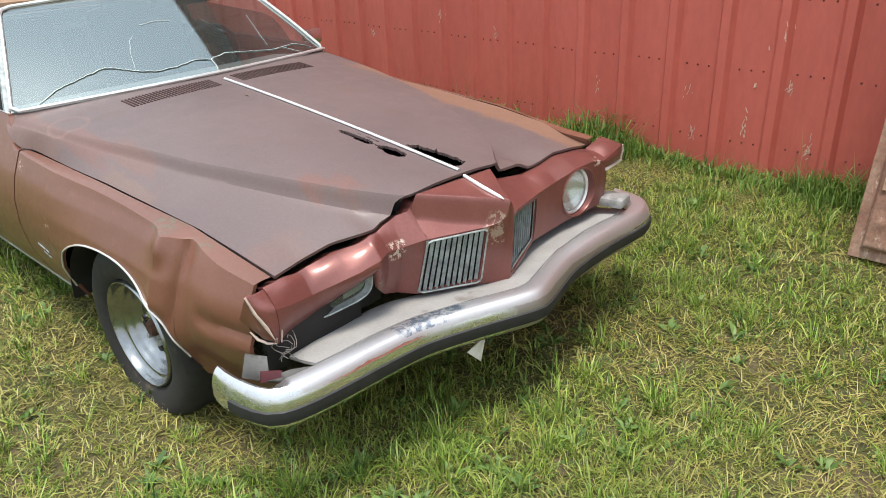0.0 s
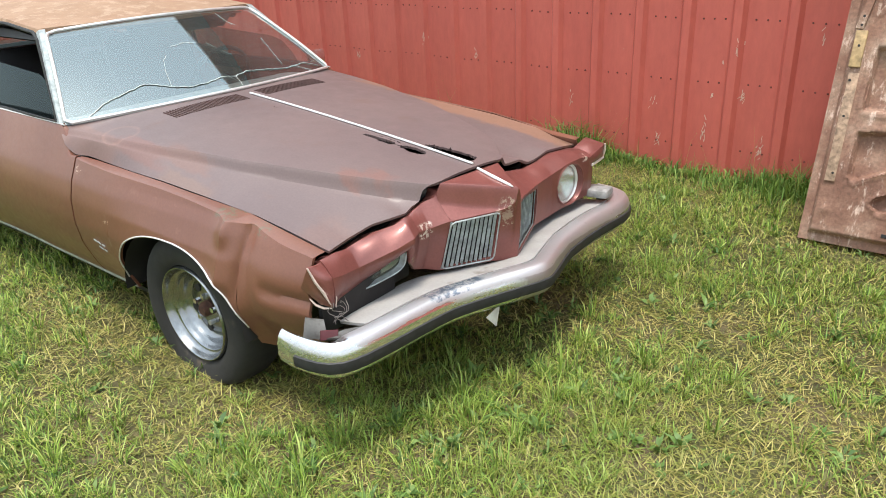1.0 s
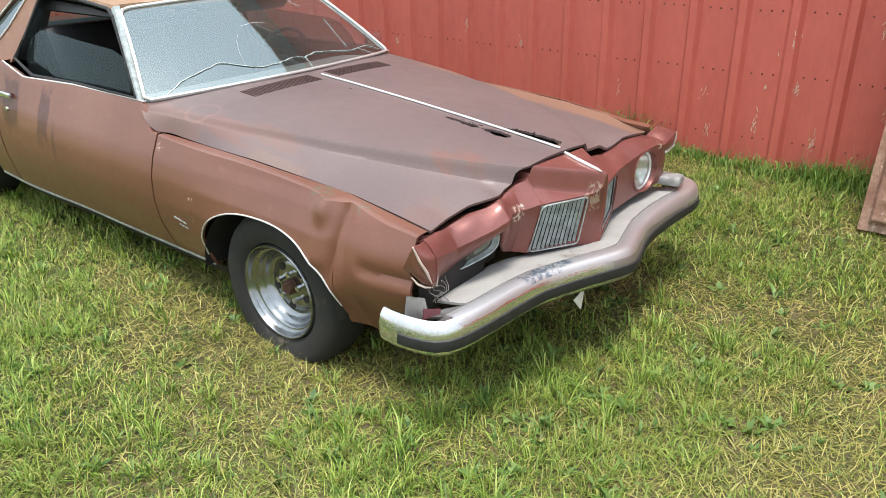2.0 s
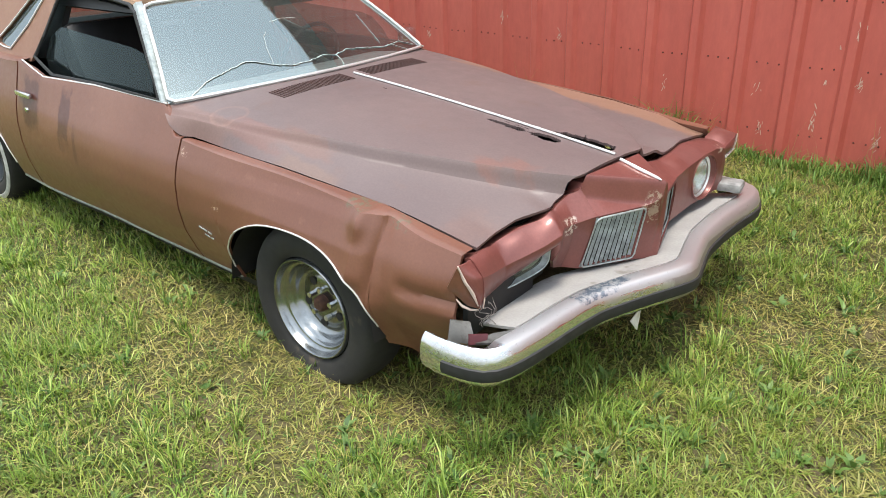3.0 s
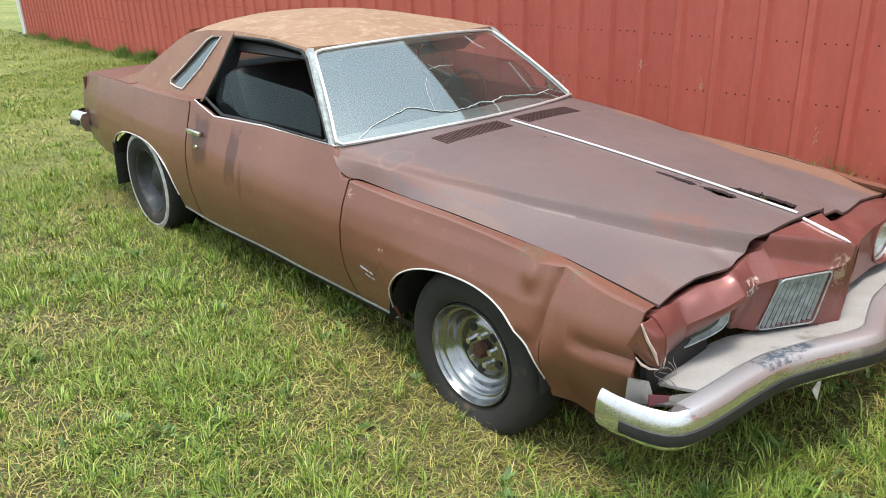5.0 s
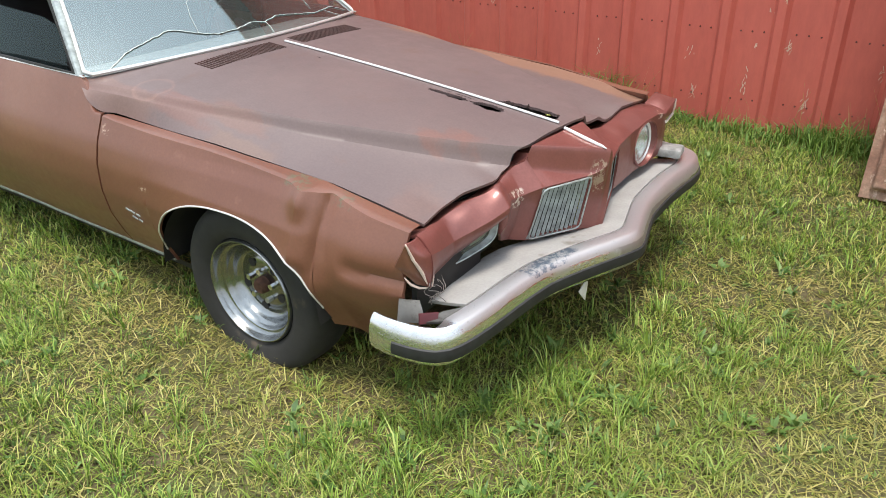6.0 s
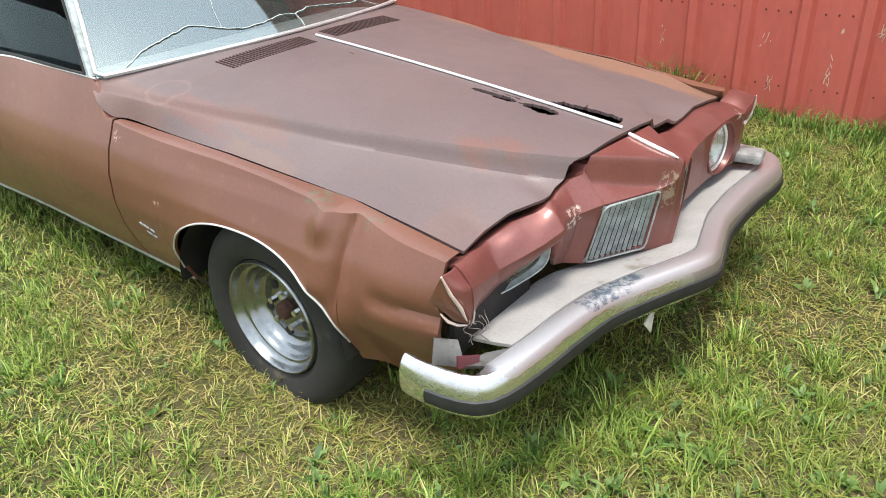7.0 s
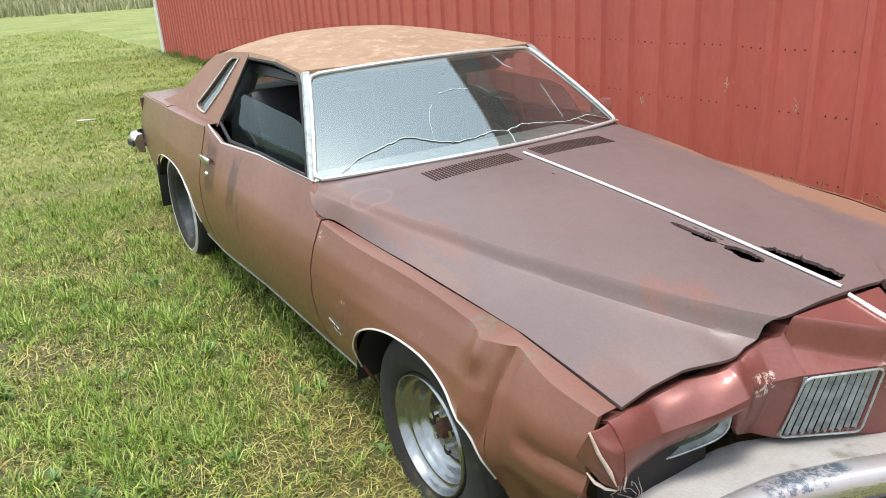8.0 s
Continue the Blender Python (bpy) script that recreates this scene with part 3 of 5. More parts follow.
def hood_base(x, y):
    t = (x + 0.65) / 1.43
    yp = ridge_y(x, y)
    a = abs(y)
    crown = 0.985 - 0.115 * t - 0.04 * t * t - (0.012 * max(0.0, t) ** 3 + 0.046 * (1 - t)) * min(1.0, a / yp) ** 2.5
    edge = lerp([(-0.84, 0.945), (-0.80, 0.916), (-0.75, 0.866), (-0.70, 0.850), (-0.60, 0.840), (-0.15, 0.816), (0.36, 0.768), (0.70, 0.703), (0.85, 0.70)], x)
    if y > 0:
        # the left side stands higher: the car leans on its flat right tyre
        edge = lerp([(-0.84, 0.950), (-0.80, 0.932), (-0.75, 0.892), (-0.70, 0.876), (-0.45, 0.868), (-0.05, 0.850), (0.36, 0.822), (0.70, 0.776), (0.85, 0.762)], x)
    gap = lerp(GAP_Y if y < 0 else GAP_YL, x)
    w = RIDGE_W
    drop = (0.019 + 0.042 * max(0, t)) * (1 - (0.45 * smooth01((x - 0.66) / 0.14) if y > 0 else 0))
    if a <= yp:
        z = crown
    else:
        foot = crown - drop
        far = max(gap - yp - w, 0.02)
        k = (a - yp) / w
        if k < 1:
            z = crown - drop * (0.55 * k + 0.45 * smooth01(k))
        else:
            q = (a - yp - w) / far
            z = foot + (edge - foot) * q ** (1.25 - 0.55 * smooth01(t))
    return z


def hood_edge(y):
    return lerp(HOOD_FRONT, y)


def hood_z(x, y):
    """The hood with its front edge buckled up and down."""
    front = hood_edge(y)
    near = math.exp(-((front - x) / 0.10) ** 2) if x < front else 1.0
    z = hood_base(x, y)
    return z + (lerp(EDGE_Z, y) - hood_base(front, y)) * near * smooth01((abs(y) - 0.30) / 0.08)


def hood_point(u, s):
    """u from the cowl to the front edge; s from -3 (right gap) over the ridges at -2, -1, 1, 2 to 3 (left gap)."""
    side = -1 if s < 0 else 1
    y = 0.25 * s
    for _ in range(12):
        x0, x1 = -0.655 - 0.165 * min(1, abs(y) / 0.8) ** 2.2, hood_edge(y)
        x = x0 + (x1 - x0) * u
        yp, gap = ridge_y(x, side), lerp(GAP_Y if side < 0 else GAP_YL, x) - 0.003 - 0.006 * smooth01((x + 0.4) / 0.5)
        a = abs(s)
        if a <= 1:
            n_y = yp * a
        elif a <= 2:
            n_y = yp + RIDGE_W * (a - 1)
        else:
            n_y = yp + RIDGE_W + (gap - yp - RIDGE_W) * (a - 2)
        y = 0.5 * y + 0.5 * side * n_y
    return (x, y, hood_z(x, y))


def rust_hole(x, y):
    """Two ragged slots rusted through along the centre strip."""
    n = noise.noise((x * 35, y * 60, 1.7)) * 0.6 + noise.noise((x * 110, y * 140, 4.1)) * 0.5
    half = lerp([(0.235, -0.004), (0.26, 0.009), (0.34, 0.015), (0.40, 0.015), (0.425, -0.004), (0.445, 0.004), (0.465, 0.018), (0.50, 0.023), (0.56, 0.022), (0.578, -0.006)], x)
    if abs(y + 0.054 - 0.02 * (x - 0.24)) < half + 0.016 * n:
        return True
    if 0.30 < x < 0.42 and abs(y + 0.022) < 0.001 + 0.009 * n:
        return True
    half = lerp([(0.49, -0.006), (0.53, 0.015), (0.60, 0.026), (0.68, 0.035), (0.735, 0.033), (0.75, -0.008)], x)
    return abs(y - 0.043 - 0.05 * (x - 0.6)) < half + 0.015 * n


def hood_keep(u, v):
    x, y, _ = hood_point(u, v)
    return not rust_hole(x, y)


bm = grid(hood_point, spread(0, 0.55, 40) + spread(0.555, 0.985, 150) + [0.992, 1.0], spread(-3, -2, 24) + [-1.8, -1.6, -1.4, -1.2] + spread(-1, -0.42, 12) + spread(-0.40, 0.40, 84) + spread(0.42, 1, 12) + [1.2, 1.4, 1.6, 1.8] + spread(2, 3, 24), keep=hood_keep)
hood = part("hood", bm, HOOD, car, "matt grey-brown weathered hood with rust holes", angle=32)
mod = hood.modifiers.new("skin", "SOLIDIFY")
mod.thickness, mod.offset = 0.010, -1
hood.modifiers.new("crisp_rim", "EDGE_SPLIT").split_angle = radians(40)

# bright centre strip and cowl vents; the slots are solid bars coloured like dark gaps
part("hood_moulding", tube([(x, 0.002, hood_z(x, 0) + 0.005) for x in spread(-0.56, 0.772, 24)], 0.0065, 8, flat=0.005), DULL, hood, "thin bright centre strip")
for s in (-1, 1):
    for k in range(27):
        y = s * (0.058 + 0.40 * k / 27)
        x = -0.545 - 0.03 * abs(y)
        bm = bmesh.new()
        box(bm, (x, y, hood_z(x, y) + 0.0008), (0.104, 0.0072, 0.004), Matrix.Rotation(radians(5), 4, "Y"))
        part("vent_slot_dark", bm, VENT, hood, smooth=False)

# nose: a buckled skin from under the hood's edge over the brow and down to the bumper
BROW = [(-0.76, 0.752), (-0.70, 0.746), (-0.62, 0.738), (-0.55, 0.770), (-0.48, 0.796), (-0.41, 0.816), (-0.36, 0.792), (-0.30, 0.798), (-0.245, 0.842), (-0.045, 0.930), (0.015, 0.962), (0.045, 0.964), (0.09, 0.948), (0.275, 0.900), (0.40, 0.892), (0.47, 0.905), (0.66, 0.928), (0.70, 0.925)]
BROW_Z = [(-0.76, 0.640), (-0.70, 0.628), (-0.62, 0.622), (-0.55, 0.640), (-0.48, 0.656), (-0.41, 0.676), (-0.36, 0.676), (-0.30, 0.672), (-0.245, 0.690), (-0.045, 0.688), (0.015, 0.700), (0.045, 0.705), (0.09, 0.708), (0.275, 0.696), (0.40, 0.702), (0.50, 0.724), (0.60, 0.730), (0.70, 0.712)]
FOOT = [(-0.76, 0.742), (-0.70, 0.716), (-0.585, 0.712), (-0.50, 0.756), (-0.42, 0.794), (-0.40, 0.776), (-0.35, 0.748), (-0.286, 0.740), (-0.24, 0.782), (-0.04, 0.892), (0.03, 0.928), (0.05, 0.946), (0.27, 0.888), (0.47, 0.893), (0.66, 0.918), (0.70, 0.918)]
FOOT_Z = [(-0.76, 0.528), (-0.70, 0.532), (-0.585, 0.548), (-0.50, 0.590), (-0.42, 0.630), (-0.405, 0.570), (-0.35, 0.512), (-0.286, 0.488), (-0.24, 0.476), (-0.04, 0.466), (0.03, 0.456), (0.05, 0.462), (0.27, 0.512), (0.47, 0.522), (0.66, 0.535), (0.70, 0.54)]
NOSE_Y0, NOSE_Y1 = -0.757, 0.70


def nose_top(u, v):
    """u 0 under the hood, 0.3 just ahead of its edge, 1 at the brow."""
    y = NOSE_Y0 + (NOSE_Y1 - NOSE_Y0) * v
    front, edge = hood_edge(y), lerp(EDGE_Z, y)
    low = edge if abs(y) > 0.24 else lerp([(-0.24, 0.756), (-0.19, 0.768), (0.12, 0.776), (0.18, 0.770), (0.24, 0.758)], y)
    gap = 0.011 + 0.016 * smooth01((-0.38 - y) / 0.06) * smooth01((y + 0.70) / 0.08)
    crest = Vector((front + 0.008, 0, low - gap))
    brow = Vector((lerp(BROW, y), 0, lerp(BROW_Z, y)))
    if u < 0.3:
        k = u / 0.3
        x, z = front - 0.05 + 0.058 * k, low - 0.024 - gap + 0.024 * k
    else:
        k = (u - 0.3) / 0.7
        p = crest.lerp(brow, k)
        x, z = p.x, p.z + 0.011 * math.sin(math.pi * k) * smooth01((abs(y) - 0.28) / 0.08)
        # shallow folds across the crushed side
        z += 0.0025 * math.sin(y * 46 + 2.0 * k) * smooth01((-0.30 - y) / 0.06) * math.sin(math.pi * min(1, k * 1.2))
    # the beak: a flat-topped wedge narrowing to its corner
    fwd = min(1.2, max(0.0, (x - 0.777) / 0.180))
    right, left = -0.226 + 0.246 * fwd, 0.150 - 0.105 * fwd
    k = smooth01((y - right + 0.020) / 0.030) * smooth01((left + 0.020 - y) / 0.030)
    top = 0.820 - 0.30 * max(0.0, x - 0.777) if u >= 0.3 else 0.790
    return (x, y, z * (1 - k) + max(z, top) * k)


def nose_face(v, w):
    y = NOSE_Y0 + (NOSE_Y1 - NOSE_Y0) * v
    tx, _, tz = nose_top(1, v)
    fx, fz = lerp(FOOT, y), lerp(FOOT_Z, y)
    bulge = 0.010 * math.sin(math.pi * w) * (1 if y < -0.3 else 0.4)
    return (tx + (fx - tx) * w + bulge, y, tz + (fz - tz) * w)


LAMP_Y, LAMP_Z, LAMP_RY, LAMP_RZ = 0.528, 0.626, 0.094, 0.093


def face_keep(v, w):
    x, y, z = nose_face(v, w)
    if -0.236 < y < -0.050 and 0.488 < z < 0.676:
        return False
    if 0.058 < y < 0.264 and 0.478 + 0.2 * (y - 0.05) < z < 0.696 - 0.06 * (y - 0.058):
        return False
    return ((y - LAMP_Y) / LAMP_RY) ** 2 + ((z - LAMP_Z) / LAMP_RZ) ** 2 > 1


nose_us = [0, 0.15, 0.28] + spread(0.3, 1, 40)
nose_vs = spread(0, 1, 300)
nose = part("nose_panel", grid(nose_top, nose_us, nose_vs, thick=0.010, inward=(-0.4, 0, -1)), NOSE, car, "dark red flexible nose, buckled and chipped", angle=38)
part("nose_face", grid(nose_face, nose_vs, spread(0, 1, 40), keep=face_keep, thick=0.012, inward=(-1, 0, 0)), NOSE, nose, "", angle=38)
part("beak_moulding", tube([(0.792, 0.003, 0.820), (0.87, 0.004, 0.796), (0.935, 0.010, 0.776), (0.952, 0.012, 0.770)], [0.006, 0.0075, 0.006, 0.002], 8), DULL, nose, "short bright strip on the beak")
CHIP = simple("bare_primer_edge", (0.58, 0.46, 0.40), 0.7)


def facet(a, b, c, d, bulge=0.0, out=(0, 0, 0)):
    """A four-cornered sheet between two edges a-b and d-c, slightly domed."""
    a, b, c, d, o = Vector(a), Vector(b), Vector(c), Vector(d), Vector(out)
    return lambda u, v: a.lerp(b, u).lerp(d.lerp(c, u), v) + o * bulge * math.sin(math.pi * u) * math.sin(math.pi * v)


def lerp3(points, v):
    """A place along a chain of points, v from 0 to 1."""
    k = min(v, 0.9999) * (len(points) - 1)
    return Vector(points[int(k)]).lerp(Vector(points[int(k) + 1]), k - int(k))


# torn right corner of the nose: an outer and an inner facet meeting in a chipped edge
CAP_TL, CAP_L, CAP_B, CAP_TR = (0.706, -0.820, 0.688), (0.668, -0.826, 0.608), (0.742, -0.764, 0.532), (0.722, -0.750, 0.664)
cap = part("nose_end_cap", grid(facet(CAP_TL, CAP_L, (0.715, -0.788, 0.545), CAP_B, bulge=0.010, out=(0.5, -0.8, 0)), spread(0, 1, 9), spread(0, 1, 9), thick=0.008, inward=(-0.6, 0.8, 0)), PAINT, nose, "torn brown corner flap of the nose")
cap_edge = lambda v: lerp3([CAP_TL, (0.722, -0.806, 0.636), CAP_B], v)
nose_end = lambda v: lerp3([(0.704, -0.757, 0.684), (0.750, -0.757, 0.640), (0.754, -0.757, 0.580), (0.744, -0.757, 0.530)], v)
part("cap_inner", grid(lambda u, v: cap_edge(v).lerp(nose_end(v), u) + Vector((0.006, -0.003, 0)) * math.sin(math.pi * u), spread(0, 1, 9), spread(0, 1, 13), thick=0.008, inward=(-0.9, 0.3, 0)), NOSE, cap)
part("chipped_edge", tube([CAP_TL, (0.719, -0.806, 0.640), (0.736, -0.786, 0.590), (0.742, -0.768, 0.545)], [0.003, 0.0055, 0.006, 0.003], 6), CHIP, nose, "pale chipped edge")
part("crease_edge", tube([CAP_TR, (0.742, -0.745, 0.610), (0.750, -0.748, 0.560), (0.748, -0.752, 0.530)], [0.002, 0.003, 0.003, 0.002], 6), CHIP, nose, "pale chipped edge")
part("broken_lip", tube([(0.690, -0.812, 0.570), (0.704, -0.800, 0.545), (0.722, -0.782, 0.530), (0.740, -0.764, 0.528)], [0.002, 0.0045, 0.004, 0.002], 6), CHIP, nose, "pale broken lower lip")
# left end of the nose: a rounded box that overhangs the bumper
far_cap = part("nose_end_cap", grid(facet((0.826, 0.700, 0.738), (0.930, 0.700, 0.712), (0.915, 0.832, 0.738), (0.832, 0.800, 0.764), bulge=0.012, out=(0.2, 0, 1)), spread(0, 1, 9), spread(0, 1, 9), thick=0.012, inward=(0, 0, -1)), NOSE, nose)
part("cap_front", grid(facet((0.930, 0.660, 0.715), (0.915, 0.832, 0.738), (0.905, 0.838, 0.672), (0.925, 0.670, 0.682), bulge=0.010, out=(1, 0, 0)), spread(0, 1, 9), spread(0, 1, 7), thick=0.012, inward=(-1, 0, 0)), NOSE, far_cap)
part("cap_side", grid(facet((0.832, 0.803, 0.764), (0.915, 0.832, 0.738), (0.905, 0.838, 0.672), (0.820, 0.862, 0.670)), spread(0, 1, 7), spread(0, 1, 7), thick=0.010, inward=(0, -1, 0)), NOSE, far_cap)
part("cap_trim", tube([(0.930, 0.690, 0.676), (0.914, 0.780, 0.668), (0.906, 0.842, 0.668), (0.83, 0.868, 0.666)], 0.006, 6), DULL, far_cap, "bright lower trim")
part("chipped_edge", tube([(0.915, 0.835, 0.737), (0.912, 0.842, 0.705), (0.906, 0.842, 0.674)], [0.003, 0.006, 0.004], 6), CHIP, far_cap, "pale chipped edge")
part("fender_return", grid(facet((0.920, 0.690, 0.540), (0.925, 0.690, 0.700), (0.80, 0.720, 0.70), (0.80, 0.720, 0.540)), spread(0, 1, 5), spread(0, 1, 5), thick=0.010, inward=(0, -1, 0)), NOSE, far_cap)
# rolled lip round the left lamp opening and the red well behind it
lip_ring = [(lerp([(0.43, 0.896), (0.64, 0.922)], LAMP_Y + LAMP_RY * math.cos(a)) + 0.002, LAMP_Y + LAMP_RY * math.cos(a), LAMP_Z + LAMP_RZ * math.sin(a)) for a in [2 * math.pi * k / 48 for k in range(48)]]
part("lamp_lip", tube(lip_ring, 0.0042, 8, close=True), NOSE, nose)
part("lamp_well", grid(lambda u, v: Vector(lip_ring[int(round(v * 48)) % 48]).lerp(Vector((0.868, LAMP_Y - 0.008 + 0.088 * math.cos(2 * math.pi * v), LAMP_Z + 0.088 * math.sin(2 * math.pi * v))), u), spread(0, 1, 4), spread(0, 1, 49)), NOSE, nose)

# grilles
def grille(c, n, label, wide=0.50, proud=0.007):
    """Angled slats between two edges inside a bright frame; corners tl, tr, br, bl."""
    tl, tr, br, bl = [Vector(p) for p in c]
    back = Vector((-0.02, 0, 0))
    ring = [tl, tr, br, bl]
    loop = []
    for i, p in enumerate(ring):
        before, after = ring[i - 1], ring[(i + 1) % 4]
        loop += [p + (before - p).normalized() * 0.016, p + (before - p).normalized() * 0.005 + (after - p).normalized() * 0.005, p + (after - p).normalized() * 0.016]
    body = part("grille", tube(loop, 0.0034, 6, close=True), GRILLE, car, label)
    for k in range(n):
        t = (k + 0.5) / n
        a, b = tl.lerp(tr, t) + back * 0.5, bl.lerp(br, t) + back * 0.5
        along = (tr - tl).normalized() * (wide * (tr - tl).length / n)
        bm = bmesh.new()
        f = [bm.verts.new(p) for p in (a - along, a - along * 0.2 + Vector((proud, 0, 0)), a + along + back * 0.5, b - along, b - along * 0.2 + Vector((proud, 0, 0)), b + along + back * 0.5)]
        for q in ((0, 1, 4, 3), (1, 2, 5, 4), (2, 0, 3, 5), (0, 2, 1), (3, 4, 5)):
            bm.faces.new([f[i] for i in q])
        part("slat", bm, SLAT, body, smooth=False)
    bm = bmesh.new()
    poly(bm, [p + back * 1.6 for p in ring])
    part("grille_backing", bm, BLACK, body, "", False)
    return body


grille([(0.850, -0.243, 0.684), (0.934, -0.047, 0.682), (0.896, -0.043, 0.476), (0.793, -0.240, 0.482)], 11, "upright grey grille slats in bright frame")
grille([(0.944, 0.060, 0.702), (0.894, 0.268, 0.692), (0.882, 0.268, 0.520), (0.934, 0.058, 0.478)], 11, "upright grey grille slats in bright frame", 0.22, 0.004)


def headlamp(at, aim, squash, label, deep=0.13):
    q = Vector(aim).normalized().to_track_quat("Y", "Z").to_matrix().to_4x4()
    lamp = new("headlight")
    lamp.parent = car
    tagged(lamp, label)
    lamp.matrix_basis = Matrix.Translation(at) @ q @ Matrix.Diagonal((1, 1, squash, 1))
    part("lens", lathe([(0.0001, 0.018), (0.03, 0.016), (0.06, 0.010), (0.078, 0.002), (0.08, -0.01)], 32), LENS, lamp, "round clouded glass lens")
    part("reflector", lathe([(0.0001, -0.05), (0.04, -0.042), (0.07, -0.02), (0.08, -0.006)], 32), simple("lamp_reflector", (0.8, 0.8, 0.78), 0.25, 0.9, 0.05), lamp)
    part("bezel", lathe([(0.082, -0.03), (0.081, 0.0), (0.086, 0.006), (0.092, 0.003), (0.095, -0.02)], 32), DULL, lamp, "bright lamp ring")
    bm = lathe([(deep, -0.01), (0.10, -0.045), (0.0001, -0.055)], 24)
    part("bucket", bm, BLACK, lamp)
    return lamp


headlamp((0.888, 0.522, 0.629), (1, -0.10, 0.03), 1.0, "round headlamp under a painted brow", 0.097)


def crushed_lamp():
    """The right lamp: its bright surround squashed to a wedge, the glass behind it tilted down."""
    tl, tr, br, bl = Vector((0.687, -0.574, 0.544)), Vector((0.774, -0.412, 0.642)), Vector((0.768, -0.422, 0.550)), Vector((0.698, -0.588, 0.504))
    lamp = new("headlight")
    lamp.parent = car
    tagged(lamp, "headlamp crushed half under the buckled brow")

    def at(u, v, out=0.0):
        return tl.lerp(tr, u).lerp(bl.lerp(br, u), v) + Vector((0.80, -0.45, -0.2)) * out

    def edge(grow, out):
        loop = []
        for k in range(40):
            a = 2 * math.pi * k / 40
            c, q = math.cos(a), math.sin(a)
            c, q = math.copysign(abs(c) ** 0.55, c), math.copysign(abs(q) ** 0.6, q)
            loop.append(at(0.5 + 0.5 * grow * c, 0.5 + 0.5 * grow * q, out))
        return loop
    part("bezel", tube(edge(1.0, 0.002), 0.0034, 6, close=True), GRILLE, lamp, "bright squashed lamp surround")
    rings = [edge(0.98, 0.002), edge(0.86, -0.012), edge(0.80, -0.016)]
    bm = bmesh.new()
    rows = [[bm.verts.new(p) for p in r] for r in rings]
    for A, B in zip(rows, rows[1:]):
        for k in range(40):
            bm.faces.new((A[k], A[(k + 1) % 40], B[(k + 1) % 40], B[k]))
    part("surround", bm, GRILLE, lamp, "bright inner surround")
    bm = bmesh.new()
    rows = [[bm.verts.new(p) for p in edge(g, -0.016 + 0.020 * (1 - (g / 0.82) ** 2))] for g in (0.82, 0.65, 0.45, 0.25, 0.06)]
    for A, B in zip(rows, rows[1:]):
        for k in range(40):
            bm.faces.new((A[k], A[(k + 1) % 40], B[(k + 1) % 40], B[k]))
    bm.faces.new(rows[-1])
    part("lens", bm, glass("clouded_lens", (0.8, 0.84, 0.78), 0.08, 0.10, 1.5, (0.34, 0.36, 0.30), (0.6, 0.62, 0.58)), lamp, "clouded glass lens")
    bm = bmesh.new()
    bm.faces.new([bm.verts.new(p) for p in edge(0.84, -0.030)])
    part("reflector", bm, simple("tarnished_reflector", (0.22, 0.24, 0.20), 0.4, 0.6, 0.3), lamp, "", False)


crushed_lamp()

# front bumper: a rounded chrome beam along a bent line
BUMP = [(0.642, -0.904), (0.70, -0.910), (0.80, -0.900), (0.862, -0.874), (0.888, -0.81), (0.905, -0.68), (0.915, -0.53), (0.930, -0.40), (0.945, -0.34), (1.000, -0.19), (1.066, -0.035), (1.082, 0.015), (1.084, 0.045), (1.070, 0.10), (1.036, 0.235), (1.024, 0.30), (1.024, 0.45), (1.032, 0.60), (1.042, 0.72), (1.040, 0.80), (1.01, 0.88), (0.94, 0.925), (0.84, 0.935)]
SECTION = [(-0.066, 0.440), (-0.060, 0.470), (-0.050, 0.480), (-0.004, 0.484), (0.008, 0.478), (0.018, 0.462), (0.025, 0.438), (0.026, 0.400), (0.020, 0.374), (0.006, 0.358), (-0.03, 0.350), (-0.066, 0.348)]


def chaikin(pts, n=2):
    for _ in range(n):
        q = [pts[0]]
        for a, b in zip(pts, pts[1:]):
            q += [tuple(0.75 * i + 0.25 * j for i, j in zip(a, b)), tuple(0.25 * i + 0.75 * j for i, j in zip(a, b))]
        pts = q + [pts[-1]]
    return pts


def sweep(path, section, dz=None, depth=None):
    """Sweep an (out, height) section along a plan path whose outer side lies to the right-hand turn; depth thins its inner side."""
    bm = bmesh.new()
    rows = []
    for i, (x, y) in enumerate(path):
        a, b = path[max(0, i - 1)], path[min(len(path) - 1, i + 1)]
        t = Vector((b[0] - a[0], b[1] - a[1])).normalized()
        nrm = Vector((t.y, -t.x))
        z0 = dz(x, y) if dz else 0
        k = depth(x, y) if depth else 1.0
        rows.append([bm.verts.new((x + nrm.x * (o if o > 0 else o * k), y + nrm.y * (o if o > 0 else o * k), z + z0)) for o, z in section])
    for A, B in zip(rows, rows[1:]):
        for k in range(len(section) - 1):
            bm.faces.new((A[k], B[k], B[k + 1], A[k + 1]))
    for r in (rows[0], rows[-1]):
        if len(r) > 2:
            bm.faces.new(r)
    return bm


plan = chaikin(BUMP, 1)
TILT_B = lambda x, y: 0.02 * smooth01((y - 0.1) / 0.5)
bumper = part("front_bumper", sweep(plan, SECTION, TILT_B, lambda x, y: 0.22 + 0.78 * smooth01((x - 0.845) / 0.045)), CHROME, car, "heavy chrome bumper, pitted and kinked", angle=35)
part("rubber_strip", sweep(plan[3:-3], [(0.020, 0.430), (0.031, 0.425), (0.034, 0.405), (0.030, 0.387), (0.014, 0.382)], TILT_B), RUBBER, bumper, "black rubber strip")
